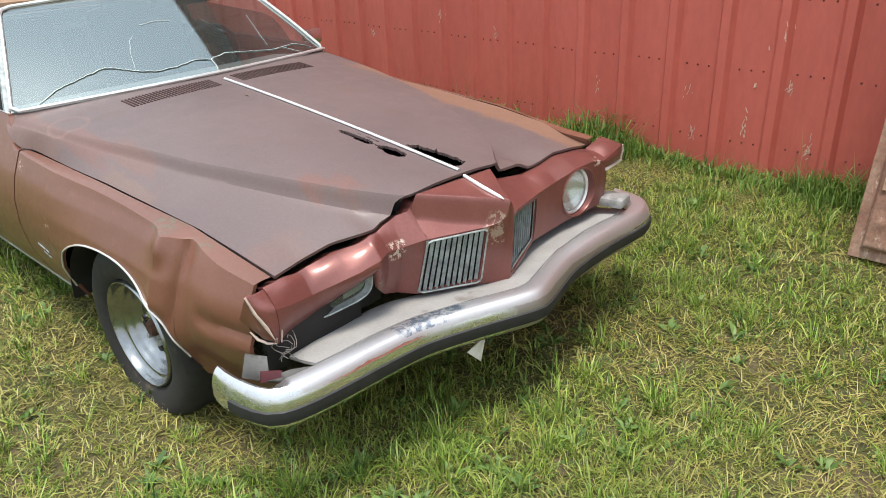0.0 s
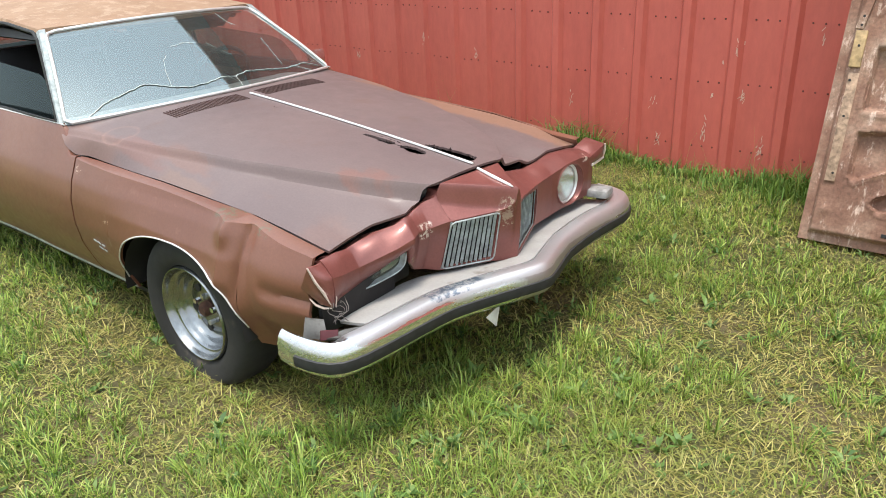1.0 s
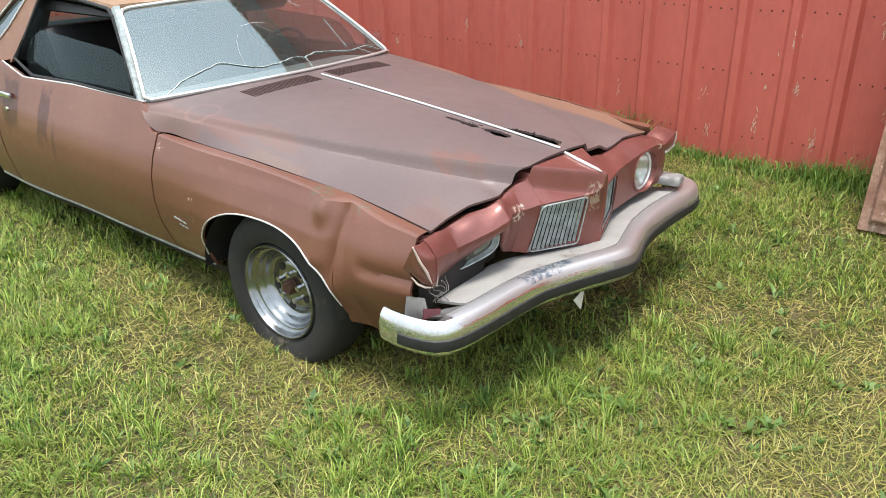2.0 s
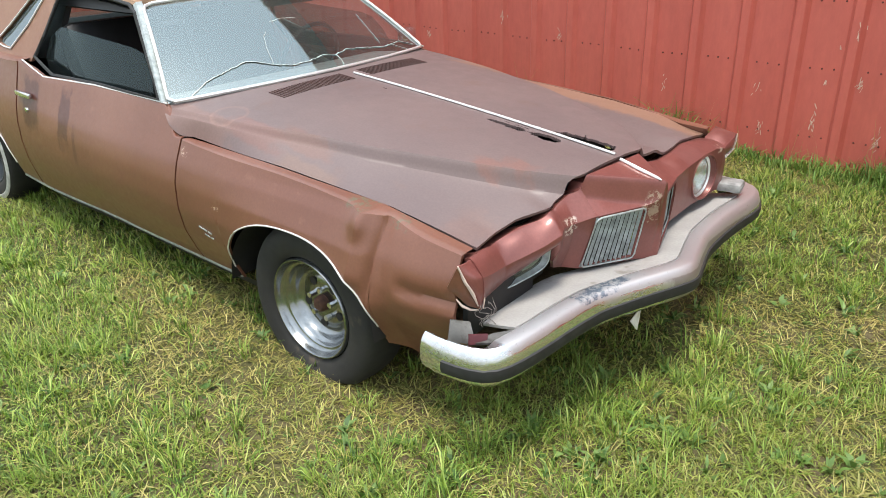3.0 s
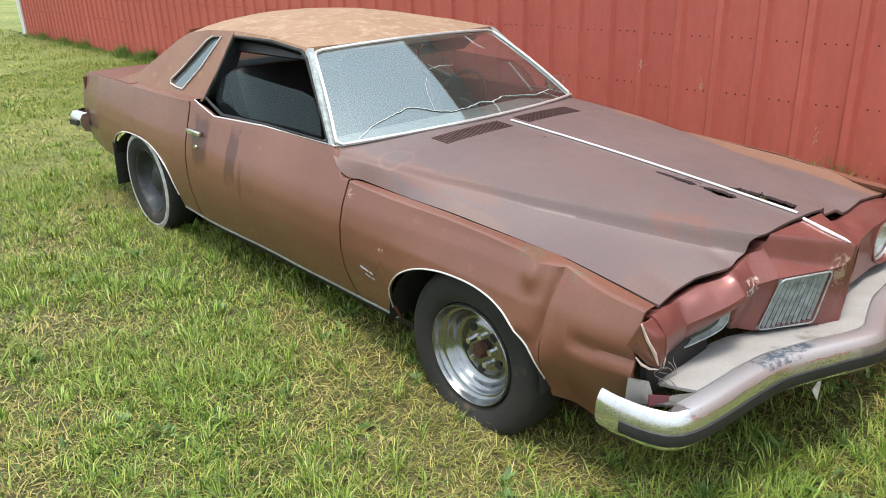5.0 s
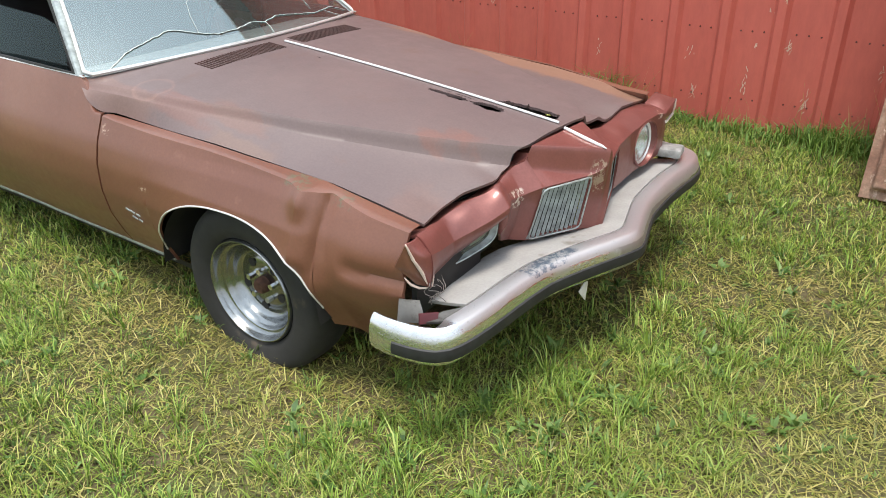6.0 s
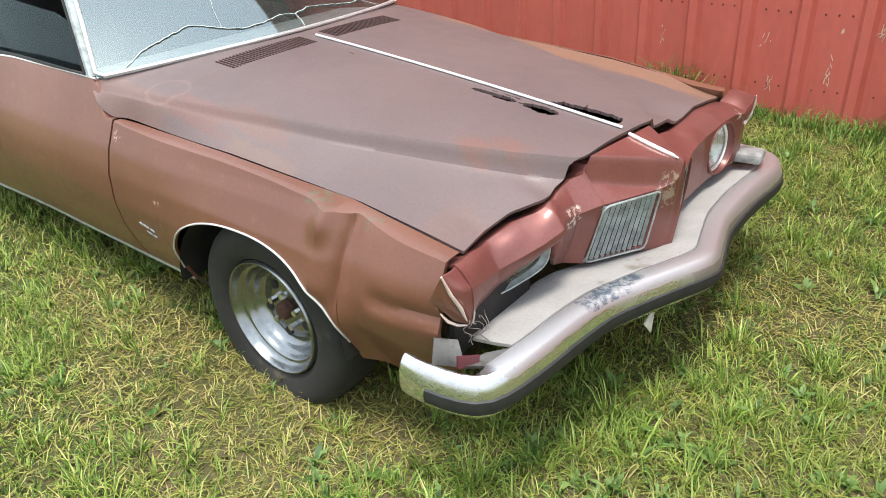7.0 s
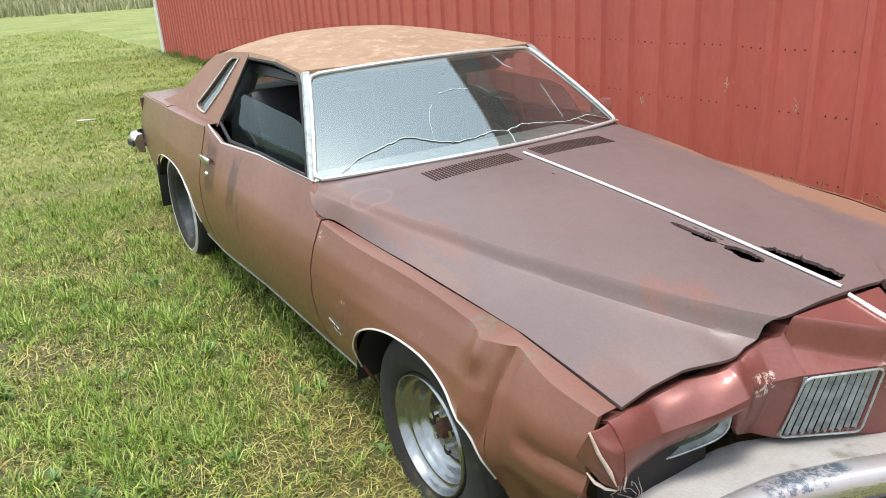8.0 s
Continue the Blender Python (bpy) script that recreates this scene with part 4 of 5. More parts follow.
# grey shelf between the bumper and the nose
SHELF = [(-0.80, 0.69), (-0.74, 0.72), (-0.55, 0.705), (-0.38, 0.70), (-0.30, 0.715), (-0.10, 0.80), (0.0, 0.86), (0.05, 0.86), (0.22, 0.82), (0.48, 0.79), (0.74, 0.78)]


def inner_edge(y):
    return lerp([(p[1], p[0] - 0.058) for p in BUMP[4:19]], y)


def shelf(v, u):
    y = -0.715 + 1.465 * v
    x0, x1 = lerp(SHELF, y), inner_edge(y)
    return (x0 + (x1 - x0) * u, y, 0.450 + 0.030 * u + TILT_B(0, y) + 0.004 * noise.noise((y * 5, u, 0)))


part("filler_panel", grid(shelf, spread(0, 1, 60), spread(0, 1, 10), thick=0.01, inward=(0, 0, -1)), FILLER, bumper, "dusty grey filler panel behind the bumper")


# ---- glasshouse ----
def side_y(z, s):
    return s * (0.795 - 0.52 * (z - 0.965))


ROOF_C = [(-1.20, 1.322), (-1.35, 1.352), (-1.6, 1.398), (-1.85, 1.424), (-2.1, 1.432), (-2.35, 1.424), (-2.6, 1.392), (-2.75, 1.355)]
ROOF_E = [(-1.20, 1.315), (-1.6, 1.350), (-2.0, 1.362), (-2.3, 1.352), (-2.55, 1.315), (-2.75, 1.26)]


def roof_point(u, v):
    k = 2 * v - 1
    x = -1.195 - 0.075 * k * k - u * (1.36 - 0.12 * k * k)
    c, e = lerp(ROOF_C, x), lerp(ROOF_E, x)
    z = e + (c - e) * (1 - abs(k) ** 2.4)
    return (x, abs(side_y(e, 1)) * k, z)


roof = part("roof", grid(roof_point, spread(0, 1, 30), spread(0, 1, 30), thick=0.03, inward=(0, 0, -1)), ROOF, car, "sun-bleached tan roof, flaking", angle=60)


def P(x, z, s):
    return (x, side_y(z, s), z)


def frame_ring(pts, r, mat, parent, name, label=""):
    return part(name, tube(pts, r, 6, close=True), mat, parent, label)


def bridge(outer, inner, s, thick=0.02):
    bm = bmesh.new()
    a = [bm.verts.new(P(*p, s)) for p in outer]
    b = [bm.verts.new(P(*p, s)) for p in inner]
    fs = []
    for i in range(len(a)):
        j = (i + 1) % len(a)
        fs.append(bm.faces.new((a[i], a[j], b[j], b[i])))
    g = bmesh.ops.extrude_face_region(bm, geom=fs)
    bmesh.ops.translate(bm, verts=[v for v in g["geom"] if isinstance(v, bmesh.types.BMVert)], vec=(0, -s * thick, 0))
    return bm


DLO = [(-0.885, 0.972), (-1.40, 0.975), (-1.84, 0.968), (-1.95, 0.995), (-2.075, 1.03), (-2.03, 1.12), (-1.965, 1.335), (-1.60, 1.332), (-1.30, 1.305), (-1.24, 1.275)]
QUARTER = [(-2.10, 1.330), (-2.20, 1.325), (-2.25, 1.305), (-2.33, 1.24), (-2.44, 1.15), (-2.54, 1.080), (-2.53, 1.060), (-2.44, 1.048), (-2.36, 1.045), (-2.22, 1.17)]
for s in (-1, 1):
    outer = [(-1.985, 1.362), (-2.30, 1.352), (-2.50, 1.330), (-2.62, 1.285), (-2.85, 1.165), (-3.02, 1.080), (-3.34, 1.014), (-2.90, 1.002), (-2.10, 1.004), (-2.04, 1.16)]
    part("sail_panel", bridge(outer, QUARTER, s), SAIL, roof, "brown pillar beside the rear window")
    # rail over the door glass and screen pillar
    top = [(-0.855, 0.965), (-1.255, 1.318), (-1.60, 1.352), (-1.99, 1.364)]
    low = [(-0.878, 0.967), (-1.272, 1.306), (-1.60, 1.330), (-1.975, 1.338)]
    bm = bmesh.new()
    a = [bm.verts.new(P(*p, s)) for p in top]
    b = [bm.verts.new(P(*p, s)) for p in low]
    for v in a[:1] + b[:1]:
        bm.verts.remove(v)
    fs = [bm.faces.new((a[i], a[i + 1], b[i + 1], b[i])) for i in (1, 2)]
    g = bmesh.ops.extrude_face_region(bm, geom=fs)
    bmesh.ops.translate(bm, verts=[v for v in g["geom"] if isinstance(v, bmesh.types.BMVert)], vec=(0, -s * 0.03, 0))
    part("roof_rail", bm, ROOF, roof)
    bm = bmesh.new()
    f = poly(bm, [P(*p, s) for p in (top[0], top[1], low[1], low[0])])
    g = bmesh.ops.extrude_face_region(bm, geom=[f])
    bmesh.ops.translate(bm, verts=[v for v in g["geom"] if isinstance(v, bmesh.types.BMVert)], vec=(0, -s * 0.03, 0))
    part("screen_pillar", bm, GRILLE, roof, "bright trimmed windscreen pillar")
    frame_ring([P(*p, s) for p in DLO], 0.009, RUBBER, roof, "window_seal")
    frame_ring([(x_, y_ + s * 0.006, z_) for x_, y_, z_ in (P(*p, s) for p in QUARTER)], 0.0045, DULL, roof, "window_trim", "thin bright trim round the rear side window")
    bm = bmesh.new()
    poly(bm, [(x_, y_ - s * 0.012, z_) for x_, y_, z_ in (P(*p, s) for p in QUARTER)])
    w = part("quarter_window", bm, QUARTERGLASS, roof, "fixed rear side window, paled as by sky reflection", False)
    # lowered door glass
    bm = bmesh.new()
    gpts = [(-0.99, 0.90), (-1.06, 1.05), (-1.12, 1.115), (-1.20, 1.135), (-1.90, 1.175), (-2.02, 1.12), (-2.05, 1.03), (-1.95, 0.90)]
    poly(bm, [(x_, s * (0.735 - 0.30 * (z_ - 0.965)), z_) for x_, z_ in gpts])
    part("door_window", bm, SIDEGLASS, doors[s], "door glass wound half down", False)
    part("belt_trim", tube([(x_, s * (half_width(x_, z_ - 0.02) - 0.012), z_) for x_, z_ in [(-0.83, 0.963), (-1.40, 0.972), (-1.85, 0.966), (-1.96, 0.995), (-2.07, 1.025)]], 0.004, 6), DULL, doors[s], "thin bright sill strip")


# windscreen
def screen(u, v, lift=0.0):
    k = 2 * v - 1
    bx = -0.655 - 0.182 * k * k
    tx = -1.185 - 0.07 * k * k
    by, ty = 0.78 * k, 0.585 * k
    bz, tz = 0.990 - 0.030 * k * k, 1.322 - 0.022 * k * k
    p = Vector((bx + (tx - bx) * u, by + (ty - by) * u, bz + (tz - bz) * u))
    p += Vector((0.66, 0, 0.75)) * (0.012 * math.sin(math.pi * u) + lift)
    return p


windscreen = part("windscreen", grid(lambda u, v: screen(u, v), spread(0, 1, 12), spread(0, 1, 24)), GLASS, car, "cracked dusty windscreen mirroring the pale sky")
edge = [screen(0, v, 0.006) for v in spread(0.015, 0.985, 25)] + [screen(u, 1, 0.006) for u in spread(0.04, 0.93, 10)] + [screen(0.98, 0.992, 0.006)] + [screen(1, v, 0.006) for v in spread(0.965, 0.035, 24)] + [screen(0.98, 0.008, 0.006)] + [screen(u, 0, 0.006) for u in spread(0.93, 0.04, 10)]
part("screen_trim", tube(edge, 0.0072, 6, close=True, flat=0.008), DULL, windscreen, "wide bright windscreen trim")


def cowl(u, v):
    k = 2 * v - 1
    low = screen(0, v) - Vector((0.006, 0, 0.008))
    y = 0.795 * k
    x = -0.655 - 0.165 * min(1, abs(y) / 0.8) ** 2.2 + 0.02
    return low.lerp(Vector((x, y, hood_z(x, y) - 0.003)), u)


part("cowl_panel", grid(cowl, spread(0, 1, 5), spread(0, 1, 41)), HOOD, car, "weathered cowl strip under the windscreen")


def crack(points, r, seed):
    rnd = random.Random(seed)
    pts = []
    for (a, b) in zip(points, points[1:]):
        for k in range(8):
            t = k / 8
            pts.append(screen(a[0] + (b[0] - a[0]) * t + rnd.uniform(-0.004, 0.004), a[1] + (b[1] - a[1]) * t, 0.003))
    return part("crack", tube(pts, r, 4, flat=0.001), CRACK, windscreen, "pale crack across the glass")


crack([(0.02, 0.055), (0.13, 0.107), (0.19, 0.173), (0.24, 0.233), (0.22, 0.26), (0.16, 0.307), (0.12, 0.36), (0.13, 0.42), (0.16, 0.487), (0.14, 0.533), (0.17, 0.593), (0.15, 0.66), (0.11, 0.76), (0.12, 0.82), (0.13, 0.887), (0.04, 0.96)], 0.0028, 1)
crack([(0.16, 0.307), (0.33, 0.32), (0.45, 0.34), (0.50, 0.36)], 0.0009, 2)
crack([(0.59, 0.40), (0.61, 0.453), (0.59, 0.52)], 0.0008, 6)
crack([(0.14, 0.533), (0.07, 0.533), (0.02, 0.527)], 0.0015, 3)
crack([(0.12, 0.82), (0.06, 0.853), (0.02, 0.887)], 0.0012, 4)
crack([(0.94, 0.753), (0.80, 0.753), (0.74, 0.78)], 0.0011, 5)
crack([(0.53, 0.82), (0.32, 0.787), (0.14, 0.765)], 0.0007, 7)

# rear window, deck and tail
def deck(u, v):
    k = 2 * v - 1
    x = -3.0 - 1.02 * u
    z = lerp(BELT, x) + 0.006 + 0.022 * (1 - k * k) - 0.02 * smooth01(u) * (1 - abs(k))
    return (x, k * (half_width(x, 1.0) - 0.012), z)


part("trunk_lid", grid(deck, spread(0, 1, 16), spread(0, 1, 20), thick=0.02, inward=(0, 0, -1)), PAINT, car, "faded brown trunk lid")
bm = grid(lambda u, v: (-2.58 - 0.55 * u, (2 * v - 1) * (0.56 + 0.08 * u), 1.37 - 0.33 * u - 0.03 * (2 * v - 1) ** 2), spread(0, 1, 8), spread(0, 1, 12))
part("rear_window", bm, SIDEGLASS, car, "sloping rear window")
bm = grid(lambda u, v: (-4.02 + 0.05 * abs(2 * v - 1) ** 3, (2 * v - 1) * 0.79, 0.62 + 0.355 * u), spread(0, 1, 6), spread(0, 1, 16), thick=0.02, inward=(1, 0, 0))
part("tail_panel", bm, PAINT, car)
rb = part("rear_bumper", sweep(chaikin([(-3.86, -0.875), (-4.02, -0.89), (-4.12, -0.86), (-4.17, -0.70), (-4.19, 0.0), (-4.17, 0.70), (-4.12, 0.86), (-4.02, 0.89), (-3.86, 0.875)][::-1], 2), [(-0.04, 0.735), (0.0, 0.73), (0.02, 0.70), (0.022, 0.66), (0.0, 0.61), (-0.04, 0.60)]), CHROME, car, "chrome rear bumper wrapping the corner", angle=60)
part("bumper_strip", sweep([(-3.90, -0.88), (-4.02, -0.89)][::-1], [(0.02, 0.69), (0.032, 0.685), (0.032, 0.65), (0.02, 0.645)]), RUBBER, rb)

bm = grid(lambda u, v: (roof_point(u, v)[0], roof_point(u, v)[1] * 0.97, roof_point(u, v)[2] - 0.05 - 0.045 * math.sin(math.pi * v) * math.sin(math.pi * u)), spread(0.03, 0.98, 14), spread(0, 1, 14))
part("headliner", bm, SEAT, roof, "sagging black headliner")
for s in (-1, 1):
    bm = bmesh.new()
    box(bm, (-2.35, s * 0.60, 1.15), (0.62, 0.03, 0.34), Matrix.Rotation(radians(s * 26), 4, "X"))
    box(bm, (-1.75, s * 0.545, 1.285), (0.80, 0.025, 0.07), Matrix.Rotation(radians(s * 26), 4, "X"))
    part("inner_trim", bm, SEAT, roof, "dark inner roof trim", False)
bm = bmesh.new()
box(bm, (-2.72, 0, 1.02), (0.5, 1.30, 0.02))
part("parcel_shelf", bm, SEAT, car, "", False)

# underside, inner wheelhouses, engine bay, cabin
bm = bmesh.new()
box(bm, (-1.7, 0, 0.40), (4.3, 1.30, 0.14))
box(bm, (-1.4, 0, 0.42), (1.7, 1.62, 0.12))
part("floor_pan", bm, BLACK, car, "", False)
bm = bmesh.new()
box(bm, (0.05, 0, 0.66), (1.2, 1.0, 0.04))
box(bm, (-0.75, 0, 0.66), (0.03, 1.5, 0.5))
box(bm, (0.60, 0, 0.56), (0.05, 1.15, 0.22))
part("engine_bay", bm, BLACK, car, "", False)
for s in (-1, 1):
    for cx, cz, r in ((-0.02, 0.345, 0.40), (-2.86, 0.42, 0.50)):
        bm = bmesh.new()
        n = 16
        ring = [(cx + r * math.cos(math.pi * k / n), cz + 0.34 * math.sin(math.pi * k / n) - 0.02) for k in range(n + 1)]
        for (xa, za), (xb, zb) in zip(ring, ring[1:]):
            poly(bm, [(xa, s * 0.875, za), (xb, s * 0.875, zb), (xb, s * 0.52, zb), (xa, s * 0.52, za)])
        bm.faces.new([bm.verts.new((x_, s * 0.52, z_)) for x_, z_ in ring])
        bmesh.ops.remove_doubles(bm, verts=bm.verts, dist=0.0005)
        part("wheelhouse", bm, BLACK, car)
    lip = [(x_, s * (half_width(x_, low_edge(x_)) + (dent(x_, low_edge(x_)) if s < 0 else 0) + 0.002), low_edge(x_)) for x_ in spread(-0.02 - 0.394, -0.02 + 0.394, 60)]
    part("arch_trim", tube(lip, 0.0034, 6), DULL, car, "thin bright wheel arch trim")
    lip = [(x_, s * (half_width(x_, low_edge(x_)) + 0.002), low_edge(x_)) for x_ in spread(-2.86 - 0.514, -2.86 + 0.514, 60)]
    part("arch_trim", tube(lip, 0.0034, 6), DULL, car, "thin bright wheel arch trim")
    rk = [(x_, s * (half_width(x_, lerp(ROCKER, x_)) + 0.004), lerp(ROCKER, x_) + 0.006) for x_ in spread(-2.33, -0.42, 20)]
    part("rocker_trim", tube(rk, 0.004, 6, flat=0.007), GRILLE, car, "dull bright sill strip")
    # black strip: the shadow under the body's edge is put into its colour
    bm = grid(lambda u, v: (-2.25 + 1.9 * u, s * (half_width(-2.25 + 1.9 * u, lerp(ROCKER, -2.25 + 1.9 * u)) - 0.01 - 0.05 * v), lerp(ROCKER, -2.25 + 1.9 * u) - 0.07 * v), spread(0, 1, 8), (0, 1))
    part("sill", bm, BLACK, car)
bm = bmesh.new()
box(bm, (-3.33, -0.80, 0.47), (0.012, 0.17, 0.30), Matrix.Rotation(radians(8), 4, "Y"), 0.003)
part("mud_flap", bm, RUBBER, car, "black rubber mud flap")


def wheel(at, s, style, turn=0.0, flat=0.0):
    w = new("wheel")
    w.parent = car
    w.matrix_basis = Matrix.Translation(at) @ Matrix.Rotation(radians(turn), 4, "Z") @ (Matrix() if s > 0 else Matrix.Rotation(math.pi, 4, "Z"))
    prof = [(0.205, -0.085), (0.225, -0.10), (0.27, -0.108), (0.305, -0.10), (0.325, -0.075), (0.331, -0.03), (0.331, 0.03), (0.325, 0.075), (0.305, 0.10), (0.27, 0.108), (0.225, 0.10), (0.205, 0.085)]
    bm = lathe(chaikin(prof, 1), 56)
    for v in bm.verts:
        lim = -0.331 + flat
        if v.co.z < lim + 0.05:
            k = (lim + 0.05 - v.co.z)
            v.co.z = max(v.co.z, lim)
            v.co.y *= 1 + 1.6 * k
    tagged(part("tyre", bm, TYRE, w, "worn muddy black tyre"), "worn muddy black tyre")
    if style == "rally":
        part("rim", lathe(chaikin([(0.205, 0.078), (0.199, 0.098), (0.192, 0.098), (0.186, 0.076), (0.178, 0.064), (0.166, 0.060), (0.160, 0.044), (0.150, 0.036), (0.143, 0.018), (0.130, 0.006), (0.118, 0.006), (0.104, 0.016), (0.086, 0.022), (0.064, 0.022), (0.05, 0.020), (0.0001, 0.020)], 1), 64), simple("dull_chrome_wheel", (0.30, 0.31, 0.315), 0.21, 0.97, 0.15, 30), w, "dull chrome stepped steel rim", angle=25)
        # solid black discs: the darkness inside the rim's holes, given as colour
        for k in range(5):
            a = 2 * math.pi * k / 5 + 1.03
            bm = bmesh.new()
            bmesh.ops.create_cone(bm, cap_ends=True, segments=14, radius1=0.017, radius2=0.015, depth=0.006, matrix=Matrix.Translation((0.090 * math.cos(a), 0.0215, 0.090 * math.sin(a))) @ Matrix.Rotation(radians(90), 4, "X"))
            part("rim_hole_dark", bm, BLACK, w, smooth=False)
        part("hub", lathe([(0.0001, 0.052), (0.022, 0.052), (0.030, 0.044), (0.034, 0.0)], 20), RUSTHUB, w, "rusty brown hub")
        for k in range(5):
            a = 2 * math.pi * k / 5 + 0.4
            bm = bmesh.new()
            bmesh.ops.create_cone(bm, cap_ends=True, segments=6, radius1=0.012, radius2=0.010, depth=0.026, matrix=Matrix.Translation((0.058 * math.cos(a), 0.032, 0.058 * math.sin(a))) @ Matrix.Rotation(radians(90), 4, "X"))
            part("wheel_nut", bm, CHROME, w, smooth=False)
    else:
        part("rim", lathe(chaikin([(0.207, 0.082), (0.20, 0.09), (0.19, 0.07), (0.175, 0.03), (0.15, 0.0), (0.12, 0.01), (0.08, 0.03), (0.06, 0.05), (0.0001, 0.05)], 1), 48), simple("dark_steel_wheel", (0.05, 0.055, 0.06), 0.5, 0.5, 0.3, 20), w, "bare dark steel rim")
        part("white_band", lathe([(0.276, 0.1065), (0.279, 0.1090), (0.302, 0.1035), (0.305, 0.1000)], 56), WHITEWALL, w, "dirty whitewall band")
    return w


wheel((0.014, -0.755, 0.320), -1, "rally", 0, flat=0.075)
wheel((0.006, 0.755, 0.340), 1, "rally", 0, flat=0.02)
wheel((-2.885, -0.755, 0.425), -1, "steel", 0, flat=0.0)
wheel((-2.885, 0.755, 0.425), 1, "steel", 0)

# door handle, lock, badge
zc = 0.872
part("door_handle", box(bmesh.new(), (-2.0, -half_width(-2.0, zc) - 0.014, zc), (0.15, 0.022, 0.026), Matrix.Rotation(radians(2), 4, "Y"), 0.006), CHROME, doors[-1], "chrome pull handle")
part("door_lock", lathe([(0.0001, 0.006), (0.012, 0.005), (0.014, -0.004)], 14), CHROME, doors[-1]).matrix_basis = Matrix.Translation((-1.98, -half_width(-1.98, 0.80) - 0.003, 0.80)) @ Matrix.Rotation(math.pi, 4, "Z")
for k, (dx, dz, ln) in enumerate([(-0.032, 0.012, 0.022), (-0.006, 0.007, 0.026), (0.026, 0.001, 0.022), (0.0, -0.016, 0.03), (0.032, -0.021, 0.02)]):
    bx_, bz_ = -0.515 + dx, 0.515 + dz
    bm = bmesh.new()
    box(bm, (bx_, -half_width(bx_, bz_) - 0.003, bz_), (ln, 0.004, 0.006), Matrix.Rotation(radians(14), 4, "Y"), 0.001)
    part("badge_bar", bm, GRILLE, car, "small script badge as plain bars", False)

# cabin
bm = bmesh.new()
box(bm, (-0.98, 0, 0.86), (0.30, 1.40, 0.16), Matrix.Rotation(radians(-6), 4, "Y"), 0.03)
part("dashboard", bm, simple("grey_dash_top", (0.24, 0.235, 0.23), 0.7), car, "faded grey dashboard")
for y in (-0.36, 0.36):
    bm = bmesh.new()
    box(bm, (-1.62, y, 0.60), (0.55, 0.56, 0.16), None, 0.05)
    box(bm, (-1.95, y, 0.88), (0.16, 0.54, 0.60), Matrix.Rotation(radians(-18), 4, "Y"), 0.05)
    part("seat", bm, SEAT, car, "black vinyl front seat")
bm = bmesh.new()
box(bm, (-2.75, 0, 0.86), (0.2, 1.2, 0.5), Matrix.Rotation(radians(-20), 4, "Y"), 0.05)
box(bm, (-2.45, 0, 0.62), (0.5, 1.25, 0.16), None, 0.05)
part("rear_seat", bm, SEAT, car, "black rear bench")
ring = [(-1.28 + 0.11 * math.sin(a) * 0.5, 0.36 + 0.19 * math.cos(a), 0.94 + 0.19 * math.sin(a) * 0.88) for a in [2 * math.pi * k / 28 for k in range(28)]]
sw = part("steering_wheel", tube(ring, 0.012, 8, close=True), SEAT, car, "thin black steering wheel")
part("steering_column", tube([(-1.28, 0.36, 0.94), (-1.0, 0.36, 0.86)], 0.025, 8), SEAT, sw)
part("sun_visor", box(bmesh.new(), (-1.30, 0.30, 1.255), (0.13, 0.34, 0.025), Matrix.Rotation(radians(-38), 4, "Y"), 0.011), SEAT, car, "dark sun visor folded down")
rnd = random.Random(9)
for k in range(6):
    x_, y_ = -1.50 - 0.07 * k, -0.34 + 0.05 * math.sin(k * 2.1)
    part("headliner_shred", tube([(x_, y_, 1.315), (x_ - 0.03, y_ - 0.02, 1.285 + rnd.uniform(-0.01, 0.01)), (x_ - 0.075, y_ + rnd.uniform(-0.03, 0.03), 1.283), (x_ - 0.11, y_, 1.30)], [0.003, 0.008, 0.006, 0.002], 6), simple("torn_tan_lining", (0.30, 0.23, 0.17), 0.9), car, "torn tan headliner strip")
part("inner_mirror", box(bmesh.new(), (-1.32, 0.0, 1.27), (0.02, 0.24, 0.055), None, 0.008), BLACK, car, "interior mirror")
part("door_mirror", box(bmesh.new(), (-1.02, 0.86, 1.0), (0.05, 0.12, 0.08), None, 0.02), CHROME, car, "chrome door mirror")
# torn corner of the nose: grey bracket, dark inner panel, loose wires, hanging flap
# dirty light grey plastic, its colour darkened for the shade in the torn corner
PLASTIC = weathered("dirty_shaded_grey_plastic", (0.115, 0.112, 0.108), (0.065, 0.062, 0.058), (0.035, 0.030, 0.025), rough=0.7, s1=14, s2=60, patch_at=(0.52, 0.62))
part("corner_bracket", grid(facet((0.686, -0.838, 0.508), (0.735, -0.800, 0.498), (0.780, -0.830, 0.450), (0.700, -0.868, 0.450), bulge=0.010, out=(0.3, -1, 0)), spread(0, 1, 7), spread(0, 1, 7), thick=0.008, inward=(-0.5, 0.5, 0)), PLASTIC, bumper, "torn grey corner filler")
part("corner_shelf", grid(facet((0.760, -0.850, 0.458), (0.860, -0.800, 0.474), (0.850, -0.725, 0.480), (0.800, -0.770, 0.470)), spread(0, 1, 5), spread(0, 1, 5), thick=0.008, inward=(0, 0, -1)), PLASTIC, bumper, "grey end of the filler shelf")
part("bracket_flap", grid(facet((0.765, -0.842, 0.486), (0.805, -0.802, 0.484), (0.808, -0.814, 0.460), (0.772, -0.852, 0.456)), (0, 1), (0, 1), thick=0.005, inward=(-1, 0, 0)), simple("dark_red_scrap", (0.075, 0.014, 0.018), 0.5), bumper, "scrap of dark red panel", False)
